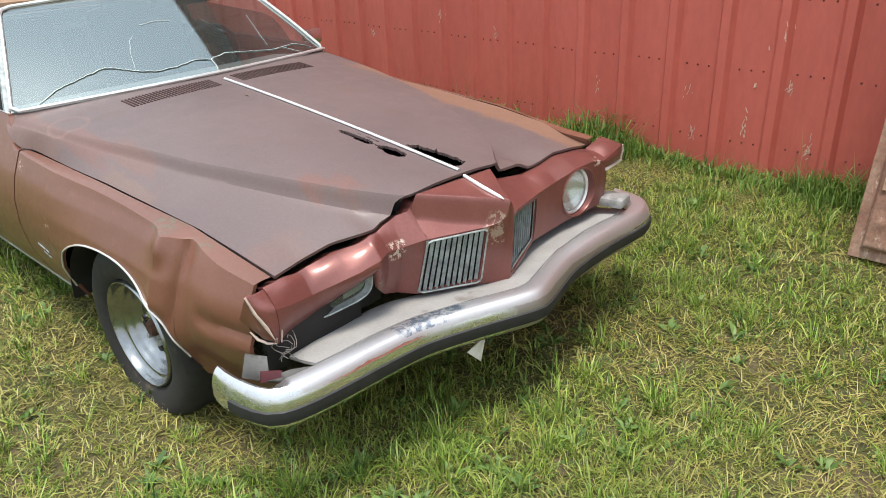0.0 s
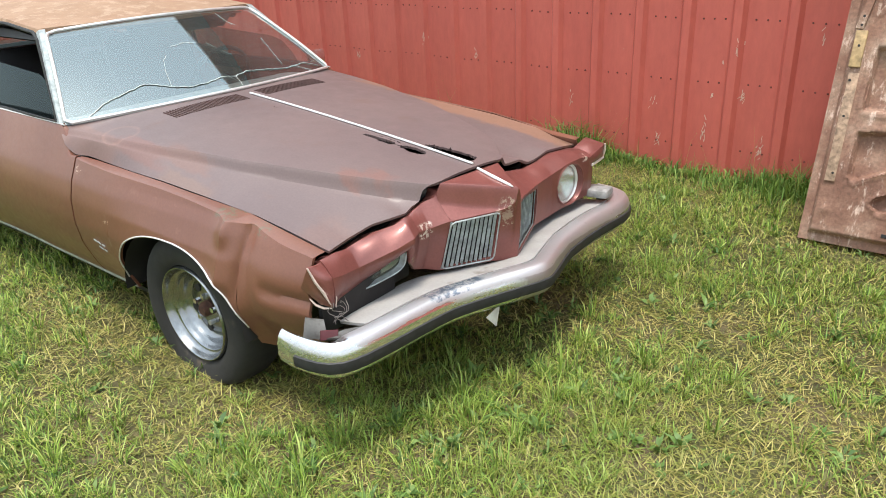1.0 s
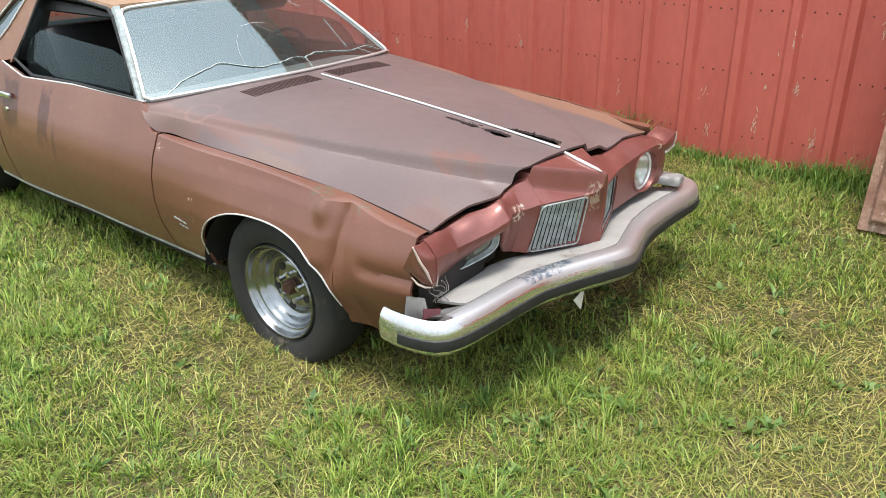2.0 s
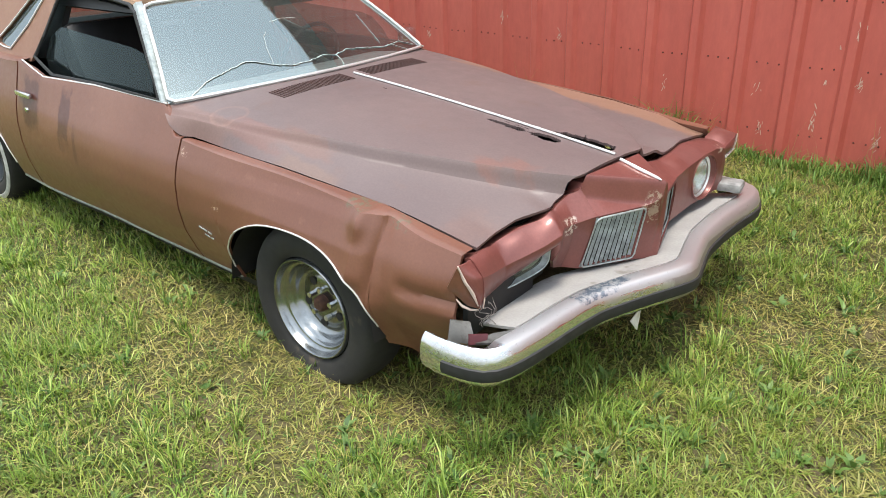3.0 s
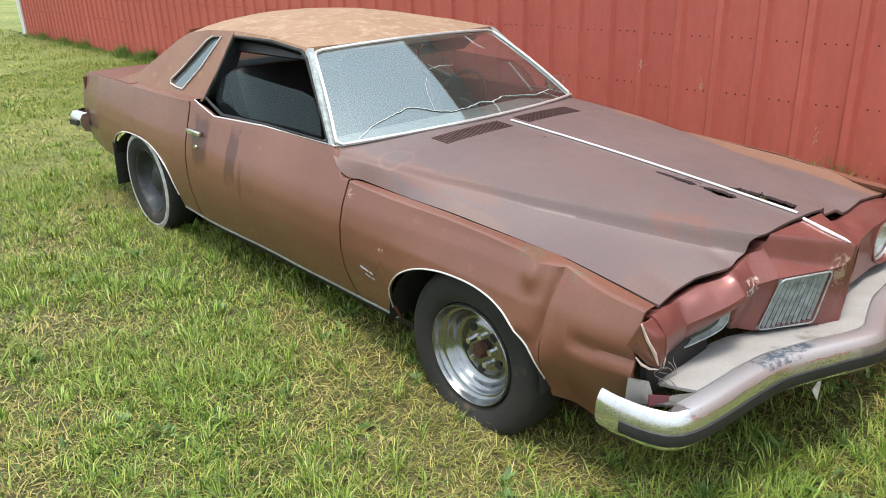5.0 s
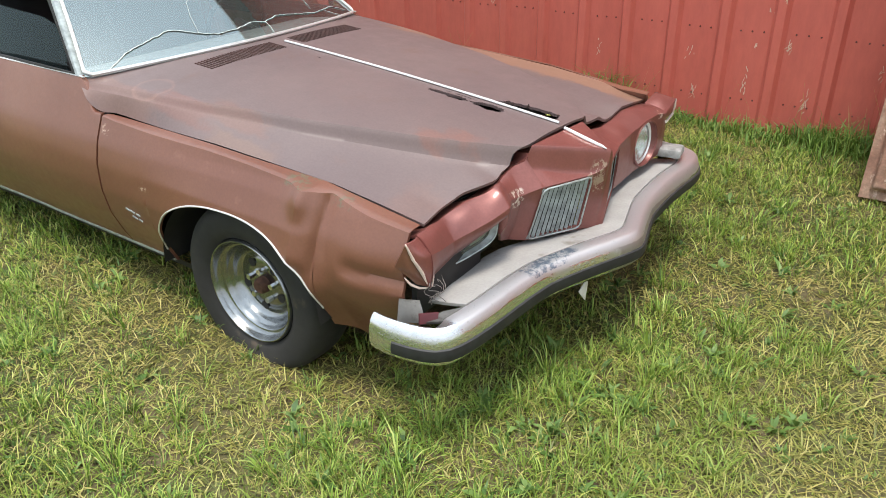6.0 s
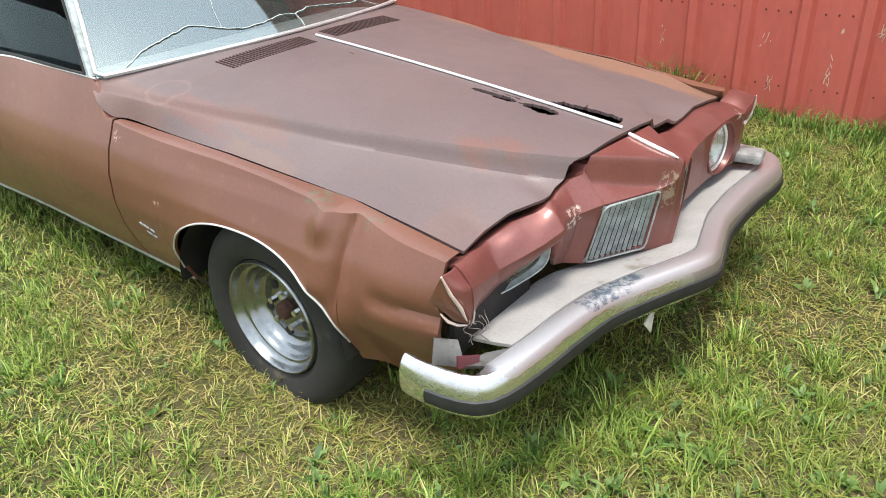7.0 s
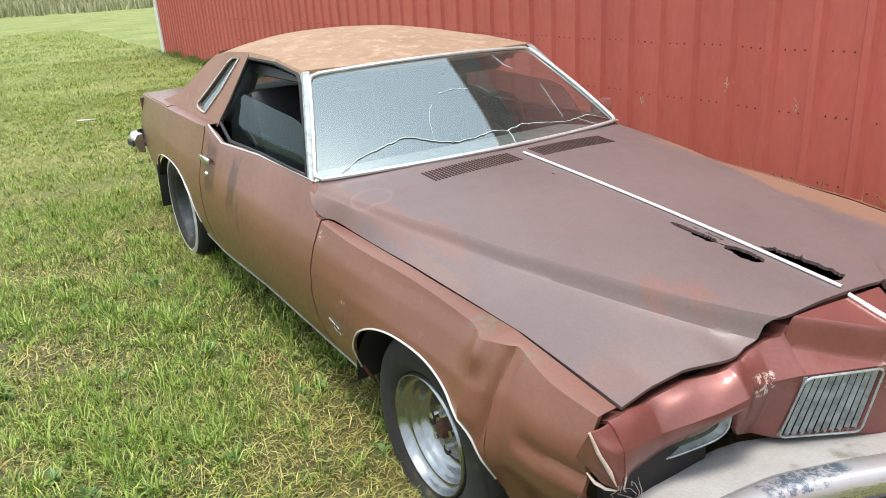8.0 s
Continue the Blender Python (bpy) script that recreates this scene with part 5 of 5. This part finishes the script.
# grey mount between the left nose end and the bumper
part("bumper_mount", box(bmesh.new(), (0.950, 0.725, 0.543), (0.11, 0.10, 0.040), Matrix.Rotation(radians(8), 4, "Z"), 0.014), simple("pale_grey_cover", (0.24, 0.235, 0.23), 0.6, 0, 0.4, 25), bumper, "grey bumper mount cover")
bm = bmesh.new()
box(bm, (0.70, -0.60, 0.50), (0.02, 0.36, 0.16))
box(bm, (0.66, -0.40, 0.52), (0.03, 0.20, 0.14))
part("radiator_support", bm, BLACK, car, "", False)
rnd = random.Random(5)
for k in range(5):
    pts = []
    x_, y_, z_ = 0.745 + 0.006 * k, -0.765 + 0.008 * k, 0.55
    for q in range(9):
        pts.append((x_ + 0.012 * math.sin(q * 1.3 + k), y_ - 0.018 * math.sin(q * 0.7 + k), z_ - 0.009 * q + 0.008 * math.sin(q + k * 2)))
    part("loose_wire", tube(pts, 0.0013, 5), simple("dirty_wire", (0.16, 0.14, 0.13), 0.6), car, "thin loose wire")
bm = bmesh.new()
f = poly(bm, [(1.0, -0.24, 0.335), (0.985, -0.13, 0.34), (0.995, -0.17, 0.265)])
g = bmesh.ops.extrude_face_region(bm, geom=[f])
bmesh.ops.translate(bm, verts=[v for v in g["geom"] if isinstance(v, bmesh.types.BMVert)], vec=(-0.004, 0, 0))
part("hanging_flap", bm, simple("white_plastic", (0.7, 0.7, 0.66), 0.5), bumper, "torn white scrap under the bumper", False)
adopt(car)


# ---- rusty panel leaning on the barn ----
LEAN_O, LEAN_A = Vector((1.632, 1.60, 0.165)), math.atan(0.30)


def lean_point(u, v, w=0.0):
    """u metres along the foot, v metres up the slope, w metres out of the face."""
    up = Vector((0, math.sin(LEAN_A), math.cos(LEAN_A)))
    out = Vector((0, -math.cos(LEAN_A), math.sin(LEAN_A)))
    return LEAN_O + Vector((1, 0, 0)) * u + up * v + out * w


def mat_rust():
    m, ns, ls, b = nodes_of("flaking_rusty_primer")
    col = ramp(ns, ls, noise_at(ns, ls, 3.2, 7, 0.65), [(0.28, (0.13, 0.058, 0.038)), (0.46, (0.22, 0.115, 0.078)), (0.60, (0.31, 0.20, 0.145)), (0.76, (0.36, 0.29, 0.245))])
    pale = ramp(ns, ls, noise_at(ns, ls, 14, 9, 0.78, (1, 1, 0.22)), [(0.56, (0, 0, 0)), (0.62, (1, 1, 1))])
    col = mix(ns, ls, pale, col, (0.50, 0.36, 0.29))
    fine = noise_at(ns, ls, 70, 5, 0.7)
    col = mix(ns, ls, 0.5, col, ramp(ns, ls, fine, [(0.3, (0.2, 0.2, 0.2)), (0.7, (0.8, 0.8, 0.8))]), "OVERLAY")
    ls.new(col, b.inputs["Base Color"])
    b.inputs["Roughness"].default_value = 0.8
    bump(ns, ls, b, fine, 0.35, 0.002)
    return m


RUST = mat_rust()
LEAN_W, LEAN_H = 1.42, 1.56


def in_poly(px, py, pts):
    c = False
    for (x1, y1), (x2, y2) in zip(pts, pts[1:] + pts[:1]):
        if (y1 > py) != (y2 > py) and px < (x2 - x1) * (py - y1) / (y2 - y1) + x1:
            c = not c
    return c


WELLS = [[(0.170, 0.950), (0.166, 0.661), (0.60, 0.640), (0.60, 0.96)], [(0.167, 0.549), (0.172, 0.336), (0.195, 0.325), (0.62, 0.53), (0.62, 0.57)], [(0.290, 0.223), (0.31, 0.25), (0.64, 0.41), (0.64, 0.205), (0.32, 0.195)], [(0.172, 1.09), (0.60, 1.09), (0.60, 1.44), (0.18, 1.44)]]
WELLS += [[(1.42 - u, v) for u, v in w] for w in WELLS]


def well_depth(u, v, r):
    """Share of a small ring round the point that lies inside a well."""
    ring = ((0, 0), (r, 0), (-r, 0), (0, r), (0, -r))
    return sum(0.2 for a, b in ring if any(in_poly(u + a, v + b, w) for w in WELLS))


def lean_face(u, v):
    rim = min(u, LEAN_W - u, v, LEAN_H - v)
    w = 0.036 * smooth01((rim - 0.040) / 0.018)
    w += 0.010 * min(1.0, 2.0 * well_depth(u, v, 0.034)) - 0.052 * well_depth(u, v, 0.007)
    w += 0.010 * math.exp(-(((u - 0.098) ** 2 + (v - 0.166) ** 2) / 0.028 ** 2))
    w += 0.007 * smooth01((0.032 - abs(u - 0.092)) / 0.008) * smooth01((v - 0.29) / 0.02)
    w += 0.002 * noise.noise((u * 6, v * 6, 0))
    return lean_point(u, v, w)


rusty = empty("rusty_hood_panel", lean_point(0.7, 0, 0), "rusty old hood, inner side out, leaning on barn", "car panel")
part("panel_sheet", grid(lean_face, spread(0, 0.46, 84) + spread(0.48, LEAN_W, 30), spread(0, 1.2, 160) + spread(1.22, LEAN_H, 14), thick=0.008, inward=(0, 0.8, -0.5)), RUST, rusty, angle=60)
bm = bmesh.new()
R_LEAN = Matrix.Rotation(-LEAN_A, 4, "X")
box(bm, lean_point(0.087, 0.936, 0.052), (0.052, 0.022, 0.172), R_LEAN, 0.006)
part("hinge_plate", bm, simple("ochre_painted_steel", (0.38, 0.26, 0.13), 0.7, 0, 0.35, 40), rusty, "ochre hinge plate")
bm = bmesh.new()
box(bm, lean_point(0.092, 0.565, 0.043), (0.046, 0.006, 0.52), R_LEAN, 0.002)
part("pale_strip", bm, simple("pale_flaked_primer", (0.33, 0.22, 0.15), 0.8, 0, 0.5, 40, 0.4), rusty, "pale flaked strip")
bm = bmesh.new()
box(bm, lean_point(0.086, 1.11, 0.055), (0.036, 0.02, 0.17), R_LEAN @ Matrix.Rotation(radians(10), 4, "Y"), 0.005)
part("hinge_arm", bm, RUST, rusty, "bent hinge arm")
# bolt holes as black plugs on the sheet, their inner shade painted
for u, v in ((0.088, 0.95), (0.083, 1.086), (0.08, 1.045), (0.08, 0.79), (0.09, 0.62), (0.10, 0.345)):
    bm = bmesh.new()
    bmesh.ops.create_cone(bm, cap_ends=True, segments=10, radius1=0.006, radius2=0.006, depth=0.004, matrix=Matrix.Translation(lean_point(u, v, 0.064 if v > 0.84 else 0.047)) @ R_LEAN @ Matrix.Rotation(radians(90), 4, "X"))
    part("bolt_hole_dark", bm, BLACK, rusty, "", False)
# the drain slot's dark inside, as a black block
bm = bmesh.new()
box(bm, lean_point(0.385, 0.085, 0.036), (0.040, 0.01, 0.018), R_LEAN, 0.002)
part("drain_slot_dark", bm, BLACK, rusty, "", False)
adopt(rusty)


# ---- grass ----
def mat_blade(name, stops, patch):
    m, ns, ls, b = nodes_of(name)
    geo = ns.new("ShaderNodeNewGeometry")
    col = ramp(ns, ls, geo.outputs["Random Per Island"], stops)
    where = ramp(ns, ls, noise_at(ns, ls, 0.9, 4, 0.6), [(0.42, (0, 0, 0)), (0.66, (1, 1, 1))])
    col = mix(ns, ls, mix(ns, ls, 1.0, where, (0.6, 0.6, 0.6), "MULTIPLY"), col, patch)
    ls.new(col, b.inputs["Base Color"])
    b.inputs["Roughness"].default_value = 0.55
    tr = ns.new("ShaderNodeBsdfTranslucent")
    ls.new(col, tr.inputs[0])
    mx = ns.new("ShaderNodeMixShader")
    mx.inputs[0].default_value = 0.22
    ls.new(b.outputs[0], mx.inputs[1])
    ls.new(tr.outputs[0], mx.inputs[2])
    ls.new(mx.outputs[0], ns["Material Output"].inputs[0])
    return m


GREEN = mat_blade("grass_blades", [(0.0, (0.034, 0.070, 0.008)), (0.3, (0.105, 0.175, 0.020)), (0.6, (0.23, 0.31, 0.042)), (0.83, (0.42, 0.46, 0.090)), (0.94, (0.56, 0.50, 0.20)), (1.0, (0.34, 0.25, 0.10))], (0.25, 0.29, 0.055))
TUFT = mat_blade("tuft_blades", [(0.0, (0.040, 0.095, 0.012)), (0.35, (0.12, 0.22, 0.026)), (0.75, (0.27, 0.39, 0.055)), (1.0, (0.50, 0.56, 0.17))], (0.19, 0.28, 0.045))
STRAW = mat_blade("dry_grass_blades", [(0.0, (0.19, 0.135, 0.040)), (0.4, (0.36, 0.29, 0.085)), (0.8, (0.48, 0.41, 0.13)), (1.0, (0.62, 0.55, 0.26))], (0.31, 0.30, 0.075))
LEAF = mat_blade("broad_weed_leaves", [(0.0, (0.040, 0.095, 0.020)), (0.6, (0.105, 0.20, 0.040)), (1.0, (0.24, 0.34, 0.11))], (0.12, 0.20, 0.04))
WEED = mat_blade("weed_blades", [(0.0, (0.05, 0.12, 0.02)), (0.6, (0.13, 0.24, 0.035)), (1.0, (0.27, 0.36, 0.08))], (0.16, 0.25, 0.04))
FIELD = mat_blade("tall_field_grass", [(0.0, (0.17, 0.18, 0.08)), (0.5, (0.28, 0.28, 0.15)), (1.0, (0.42, 0.40, 0.25))], (0.25, 0.25, 0.13))
rng = np.random.default_rng(7)
GZ = np.vectorize(ground_z)
_tab = rng.random((64, 64))


def patch_noise(x, y, scale):
    """Smooth value noise in 0..1 on arrays."""
    u, v = x * scale + 100, y * scale + 100
    i, j = np.floor(u).astype(int), np.floor(v).astype(int)
    a, b = u - i, v - j
    a, b = a * a * (3 - 2 * a), b * b * (3 - 2 * b)
    T = lambda p, q: _tab[p % 64, q % 64]
    return (T(i, j) * (1 - a) + T(i + 1, j) * a) * (1 - b) + (T(i, j + 1) * (1 - a) + T(i + 1, j + 1) * a) * b


def blades(name, x, y, h, w, lean, mat, label, category, curl=0.5, z0=None, az=None, waist=(1.0, 0.8)):
    """One mesh of many bent, tapering blades (five corners each)."""
    n = len(x)
    p0, p1 = waist
    z = (GZ(x, y) if z0 is None else z0) - 0.004
    az = rng.random(n) * 2 * np.pi if az is None else az
    tw = az + np.pi / 2 + rng.normal(0, 0.5, n)
    dx, dy = np.cos(az), np.sin(az)
    sx, sy = np.cos(tw) * w / 2, np.sin(tw) * w / 2
    s1, c1 = np.sin(lean), np.cos(lean)
    l2 = lean + curl * (0.4 + rng.random(n))
    mx, my, mz = x + dx * s1 * h * 0.55, y + dy * s1 * h * 0.55, z + c1 * h * 0.55
    tx, ty, tz = mx + dx * np.sin(l2) * h * 0.45, my + dy * np.sin(l2) * h * 0.45, np.maximum(mz + np.cos(l2) * h * 0.45, z + 0.006)
    co = np.stack([np.stack(p, 1) for p in ((x - sx * p0, y - sy * p0, z), (x + sx * p0, y + sy * p0, z), (mx - sx * p1, my - sy * p1, mz), (mx + sx * p1, my + sy * p1, mz), (tx, ty, tz))], 1).reshape(-1, 3)
    base = np.arange(n)[:, None] * 5
    quads = (base + np.array([0, 1, 3, 2])).reshape(-1)
    tris = (base + np.array([2, 3, 4])).reshape(-1)
    me = bpy.data.meshes.new(name)
    me.vertices.add(n * 5)
    me.vertices.foreach_set("co", co.astype(np.float32).ravel())
    me.loops.add(n * 7)
    me.loops.foreach_set("vertex_index", np.concatenate([quads, tris]).astype(np.int32))
    me.polygons.add(n * 2)
    me.polygons.foreach_set("loop_start", np.concatenate([np.arange(n) * 4, n * 4 + np.arange(n) * 3]).astype(np.int32))
    me.update(calc_edges=True)
    me.materials.append(mat)
    return tagged(new(name, me), label, category, kind="stuff")


def scatter(x0, x1, y0, y1, per):
    n = int((x1 - x0) * (y1 - y0) * per)
    return x0 + (x1 - x0) * rng.random(n), y0 + (y1 - y0) * rng.random(n)


def keep_open(x, y):
    """Leave out what stands under the car's middle or inside the barn."""
    under = (np.abs(y) < 0.55) & (x > -3.8) & (x < 0.45)
    tyres = (np.abs(np.abs(y) - 0.755) < 0.10) & ((np.abs(x) < 0.13) | (np.abs(x + 2.885) < 0.13))
    return ~under & ~tyres & (y < WALL_A + WALL_B * x - 0.02)


def dryness(x, y):
    """0 in lush turf, 1 in trampled dry thatch; one patch is straw added for brightness."""
    worn = 0.34 * np.exp(-((x - 1.9) / 0.85) ** 2 - ((y + 0.40) / 0.85) ** 2)
    # extra straw that lightens the turf between bumper and barn, standing in for skylight
    worn = worn + 0.26 * np.exp(-((x - 1.65) / 0.55) ** 2 - ((y - 0.85) / 0.55) ** 2)
    lush = 0.3 * np.exp(-((x - 1.02) / 0.2) ** 2 - ((y + 0.4) / 0.6) ** 2)
    return np.clip((worn - lush + patch_noise(x + 7, y + 3, 1.5) * 0.65 + patch_noise(x, y + 40, 4.0) * 0.35 - 0.45) / 0.16, 0, 1)


# loose turf: single blades, thinner on the dry patches
ZONES = [(-1.2, 4.0, -2.9, 2.4, 6200, 1.0), (-5.0, -1.2, -3.4, 2.5, 5000, 1.15), (-12.0, -5.0, -4.5, 2.7, 2500, 1.5), (-20.5, -12.0, -4.5, 3.1, 1000, 2.3), (-46.0, -20.5, -5.0, 12.0, 260, 3.6), (-5.0, 4.0, -9.0, -3.4, 250, 2.0), (4.0, 8.0, -6.0, 2.0, 250, 2.0)]
gx, gy, gs = [], [], []
for x0, x1, y0, y1, per, size in ZONES:
    a, b = scatter(x0, x1, y0, y1, per)
    keep = keep_open(a, b) & (rng.random(len(a)) < 1.0 - 0.62 * dryness(a, b)) & (rng.random(len(a)) < np.clip((a + 46) / 8, 0, 1))
    gx.append(a[keep]), gy.append(b[keep]), gs.append(np.full(keep.sum(), size))
gx, gy, gs = np.concatenate(gx), np.concatenate(gy), np.concatenate(gs)
gh = (0.026 + 0.060 * patch_noise(gx, gy, 5.0) * (1 - 0.5 * dryness(gx, gy))) * (0.5 + rng.random(len(gx))) * np.where(gs > 3, 1.5, np.where(gs > 2, 1.1, 1.0))
broad = rng.random(len(gx)) < 0.035
gw = (0.0024 + 0.0026 * rng.random(len(gx))) * gs * np.where(broad, 2.6, 1.0)
blades("grass", gx, gy, gh * np.where(broad, 0.7, 1.0), gw, np.abs(rng.normal(0.80, 0.42, len(gx))), GREEN, "short rough mown green grass", "grass", 0.7)

# tufts: fans of longer blades from one root
tx, ty, ts = [], [], []
for x0, x1, y0, y1, per, size in ((-1.2, 4.0, -2.9, 2.4, 150, 1.0), (-5.0, -1.2, -5.2, 2.5, 95, 1.25), (-12.0, -5.0, -11.0, 2.7, 30, 1.6), (4.0, 10.0, -9.0, 2.0, 26, 1.6), (-1.2, 4.0, -9.0, -2.9, 36, 1.5)):
    a, b = scatter(x0, x1, y0, y1, per)
    keep = keep_open(a, b) & (rng.random(len(a)) < 0.95 - 0.7 * dryness(a, b))
    tx.append(a[keep]), ty.append(b[keep]), ts.append(np.full(keep.sum(), size))
tx, ty, ts = np.concatenate(tx), np.concatenate(ty), np.concatenate(ts)
near_car = np.exp(-((ty + 0.9) / 0.25) ** 2) * (tx > -0.6) * (tx < 1.0) + np.exp(-((tx - 1.0) / 0.25) ** 2) * (np.abs(ty) < 1.0)
th = (0.040 + 0.085 * rng.random(len(tx)) ** 2.5 + 0.025 * patch_noise(tx, ty, 1.2)) * (1 + 0.35 * np.clip(near_car, 0, 1)) * np.where(ts > 1.5, 0.8, 1.0)
k = rng.integers(14, 34, len(tx))
ri = np.repeat(np.arange(len(tx)), k)
az = rng.random(len(ri)) * 2 * np.pi
rad = 0.032 * ts[ri] * np.sqrt(rng.random(len(ri)))
bx, by = tx[ri] + rad * np.cos(az), ty[ri] + rad * np.sin(az)
ok = keep_open(bx, by)
ri, az, bx, by = ri[ok], az[ok], bx[ok], by[ok]
blades("grass_tufts", bx, by, th[ri] * (0.55 + 0.6 * rng.random(len(ri))), (0.0026 + 0.0042 * rng.random(len(ri)) ** 2) * ts[ri], np.abs(rng.normal(0.52, 0.30, len(ri))), TUFT, "longer bright green grass tufts", "grass", 0.75, az=az + rng.normal(0, 0.5, len(ri)))

# straw: cut stalks lying about, thickest on the dry patches
sx, sy, ss = [], [], []
for x0, x1, y0, y1, per, size in ((-1.2, 4.0, -2.9, 2.4, 9000, 1.0), (-5.0, -1.2, -5.2, 2.5, 4400, 1.25), (-12.0, -5.0, -11.0, 2.7, 700, 1.7), (-32.0, -12.0, -26.0, 9.0, 40, 3.4)):
    a, b = scatter(x0, x1, y0, y1, per)
    keep = keep_open(a, b) & (rng.random(len(a)) < 0.05 + 0.42 * dryness(a, b))
    sx.append(a[keep]), sy.append(b[keep]), ss.append(np.full(keep.sum(), size))
sx, sy, ss = np.concatenate(sx), np.concatenate(sy), np.concatenate(ss)
blades("dry_grass", sx, sy, (0.025 + 0.065 * rng.random(len(sx))) * np.where(ss > 2, 1.2, 1), (0.0020 + 0.0028 * rng.random(len(sx))) * ss, np.abs(rng.normal(1.22, 0.26, len(sx))), STRAW, "dry straw-coloured cut stalks among the green", "grass", 0.25)

# matted thatch close to the soil everywhere
MAT = mat_blade("matted_thatch", [(0.0, (0.06, 0.060, 0.016)), (0.35, (0.15, 0.145, 0.034)), (0.7, (0.30, 0.28, 0.070)), (1.0, (0.50, 0.43, 0.16))], (0.15, 0.18, 0.034))
qx, qy, qs = [], [], []
for x0, x1, y0, y1, per, size in ((-1.2, 4.0, -2.9, 2.4, 4600, 1.0), (-5.0, -1.2, -5.2, 2.5, 2600, 1.35), (-12.0, -5.0, -11.0, 2.7, 700, 2.2)):
    a, b = scatter(x0, x1, y0, y1, per)
    keep = keep_open(a, b)
    qx.append(a[keep]), qy.append(b[keep]), qs.append(np.full(keep.sum(), size))
qx, qy, qs = np.concatenate(qx), np.concatenate(qy), np.concatenate(qs)
blades("thatch", qx, qy, (0.03 + 0.06 * rng.random(len(qx))) * np.where(qs > 2, 1.3, 1), (0.0040 + 0.0046 * rng.random(len(qx))) * qs, np.clip(rng.normal(1.38, 0.16, len(qx)), 0.9, 1.55), MAT, "matted brown and olive thatch under the grass", "grass", 0.15)

# broad-leaved weeds: flat rosettes scattered in the turf, thicker in the car's lee
lx, ly = scatter(-1.2, 4.0, -2.9, 2.4, 90)
mx_, my_ = scatter(-5.0, -1.2, -3.4, 2.5, 30)
ux, uy = scatter(0.2, 1.6, -1.3, 0.9, 130)
lx, ly = np.concatenate([lx, mx_, ux]), np.concatenate([ly, my_, uy])
ok = keep_open(lx, ly) & (rng.random(len(lx)) < 0.35 + 0.65 * patch_noise(lx + 30, ly, 1.8))
lx, ly = lx[ok], ly[ok]
k = rng.integers(5, 13, len(lx))
ri = np.repeat(np.arange(len(lx)), k)
size = (0.32 + 0.75 * rng.random(len(lx)) ** 4)[ri]
blades("broadleaf_weeds", lx[ri] + rng.normal(0, 0.006, len(ri)), ly[ri] + rng.normal(0, 0.006, len(ri)), (0.045 + 0.05 * rng.random(len(ri))) * size, (0.012 + 0.014 * rng.random(len(ri))) * size, np.abs(rng.normal(0.75, 0.3, len(ri))), LEAF, "low broad-leaved weeds among the grass", "weeds", 0.8, waist=(0.25, 1.0))

# weeds along the barn's foot
wx = np.concatenate([rng.uniform(-20, 4.5, 9000), rng.uniform(-17, -8, 12000), rng.uniform(-2, 2.6, 24000)])
clump = patch_noise(wx, wx * 0 + 3, 2.1)
ok = rng.random(len(wx)) < clump ** 2.6 * np.where(wx > 0.2, 1.2, np.where(wx < -8, 1.4, 0.3))
wx, clump = wx[ok], clump[ok]
wy = wall_y(0) + WALL_B * wx - 0.05 - np.abs(rng.normal(0, 0.10, len(wx)))
blades("weeds", wx, wy, (0.05 + 0.36 * clump ** 2.0) * (0.45 + rng.random(len(wx))), 0.0035 + 0.006 * rng.random(len(wx)), np.abs(rng.normal(0.42, 0.35, len(wx))), WEED, "tall dark green weeds along the barn foot", "weeds", 1.3)
ok = rng.random(len(wx)) < 0.02
blades("seed_stems", wx[ok], wy[ok] + 0.02, 0.18 + 0.25 * rng.random(ok.sum()), np.full(ok.sum(), 0.003), np.abs(rng.normal(0.12, 0.12, ok.sum())), STRAW, "thin pale seed stems along the barn foot", "weeds", 0.3)

# tall grass far behind, and low hills
n = 34000
fx = -100 - 85 * rng.random(n) ** 1.2
fy = -170 + 230 * rng.random(n)
fh = (0.9 + 1.0 * patch_noise(fx, fy, 0.12)) * (0.6 + 0.6 * rng.random(n))
blades("tall_grass", fx, fy, fh, 0.10 + 0.22 * rng.random(n), np.abs(rng.normal(0.1, 0.12, n)), FIELD, "belt of tall unmown grass far behind", "tall grass", 0.35)
bm = grid(lambda u, v: (-1500 - 300 * v, -1500 + 3000 * u, -5 + (38 + 22 * noise.noise((u * 9, 0.5, 0)) + 9 * noise.noise((u * 40, 2.5, 0))) * v), spread(0, 1, 90), (0, 1))
tagged(part("backdrop_hills", bm, simple("hazy_far_hills", (0.30, 0.36, 0.38), 1.0, 0, 0.15, 0.01), None), "low hazy wooded hills at the horizon", "hills", kind="structure")
# a bleached stick on the grass
stick = part("stick", tube([(-8.93, -0.72, 0.19), (-8.88, -0.63, 0.192), (-8.80, -0.52, 0.20)], [0.013, 0.011, 0.007], 7), simple("bleached_wood", (0.6, 0.57, 0.5), 0.8), None)
tagged(stick, "bleached pale stick lying on the grass", "stick")
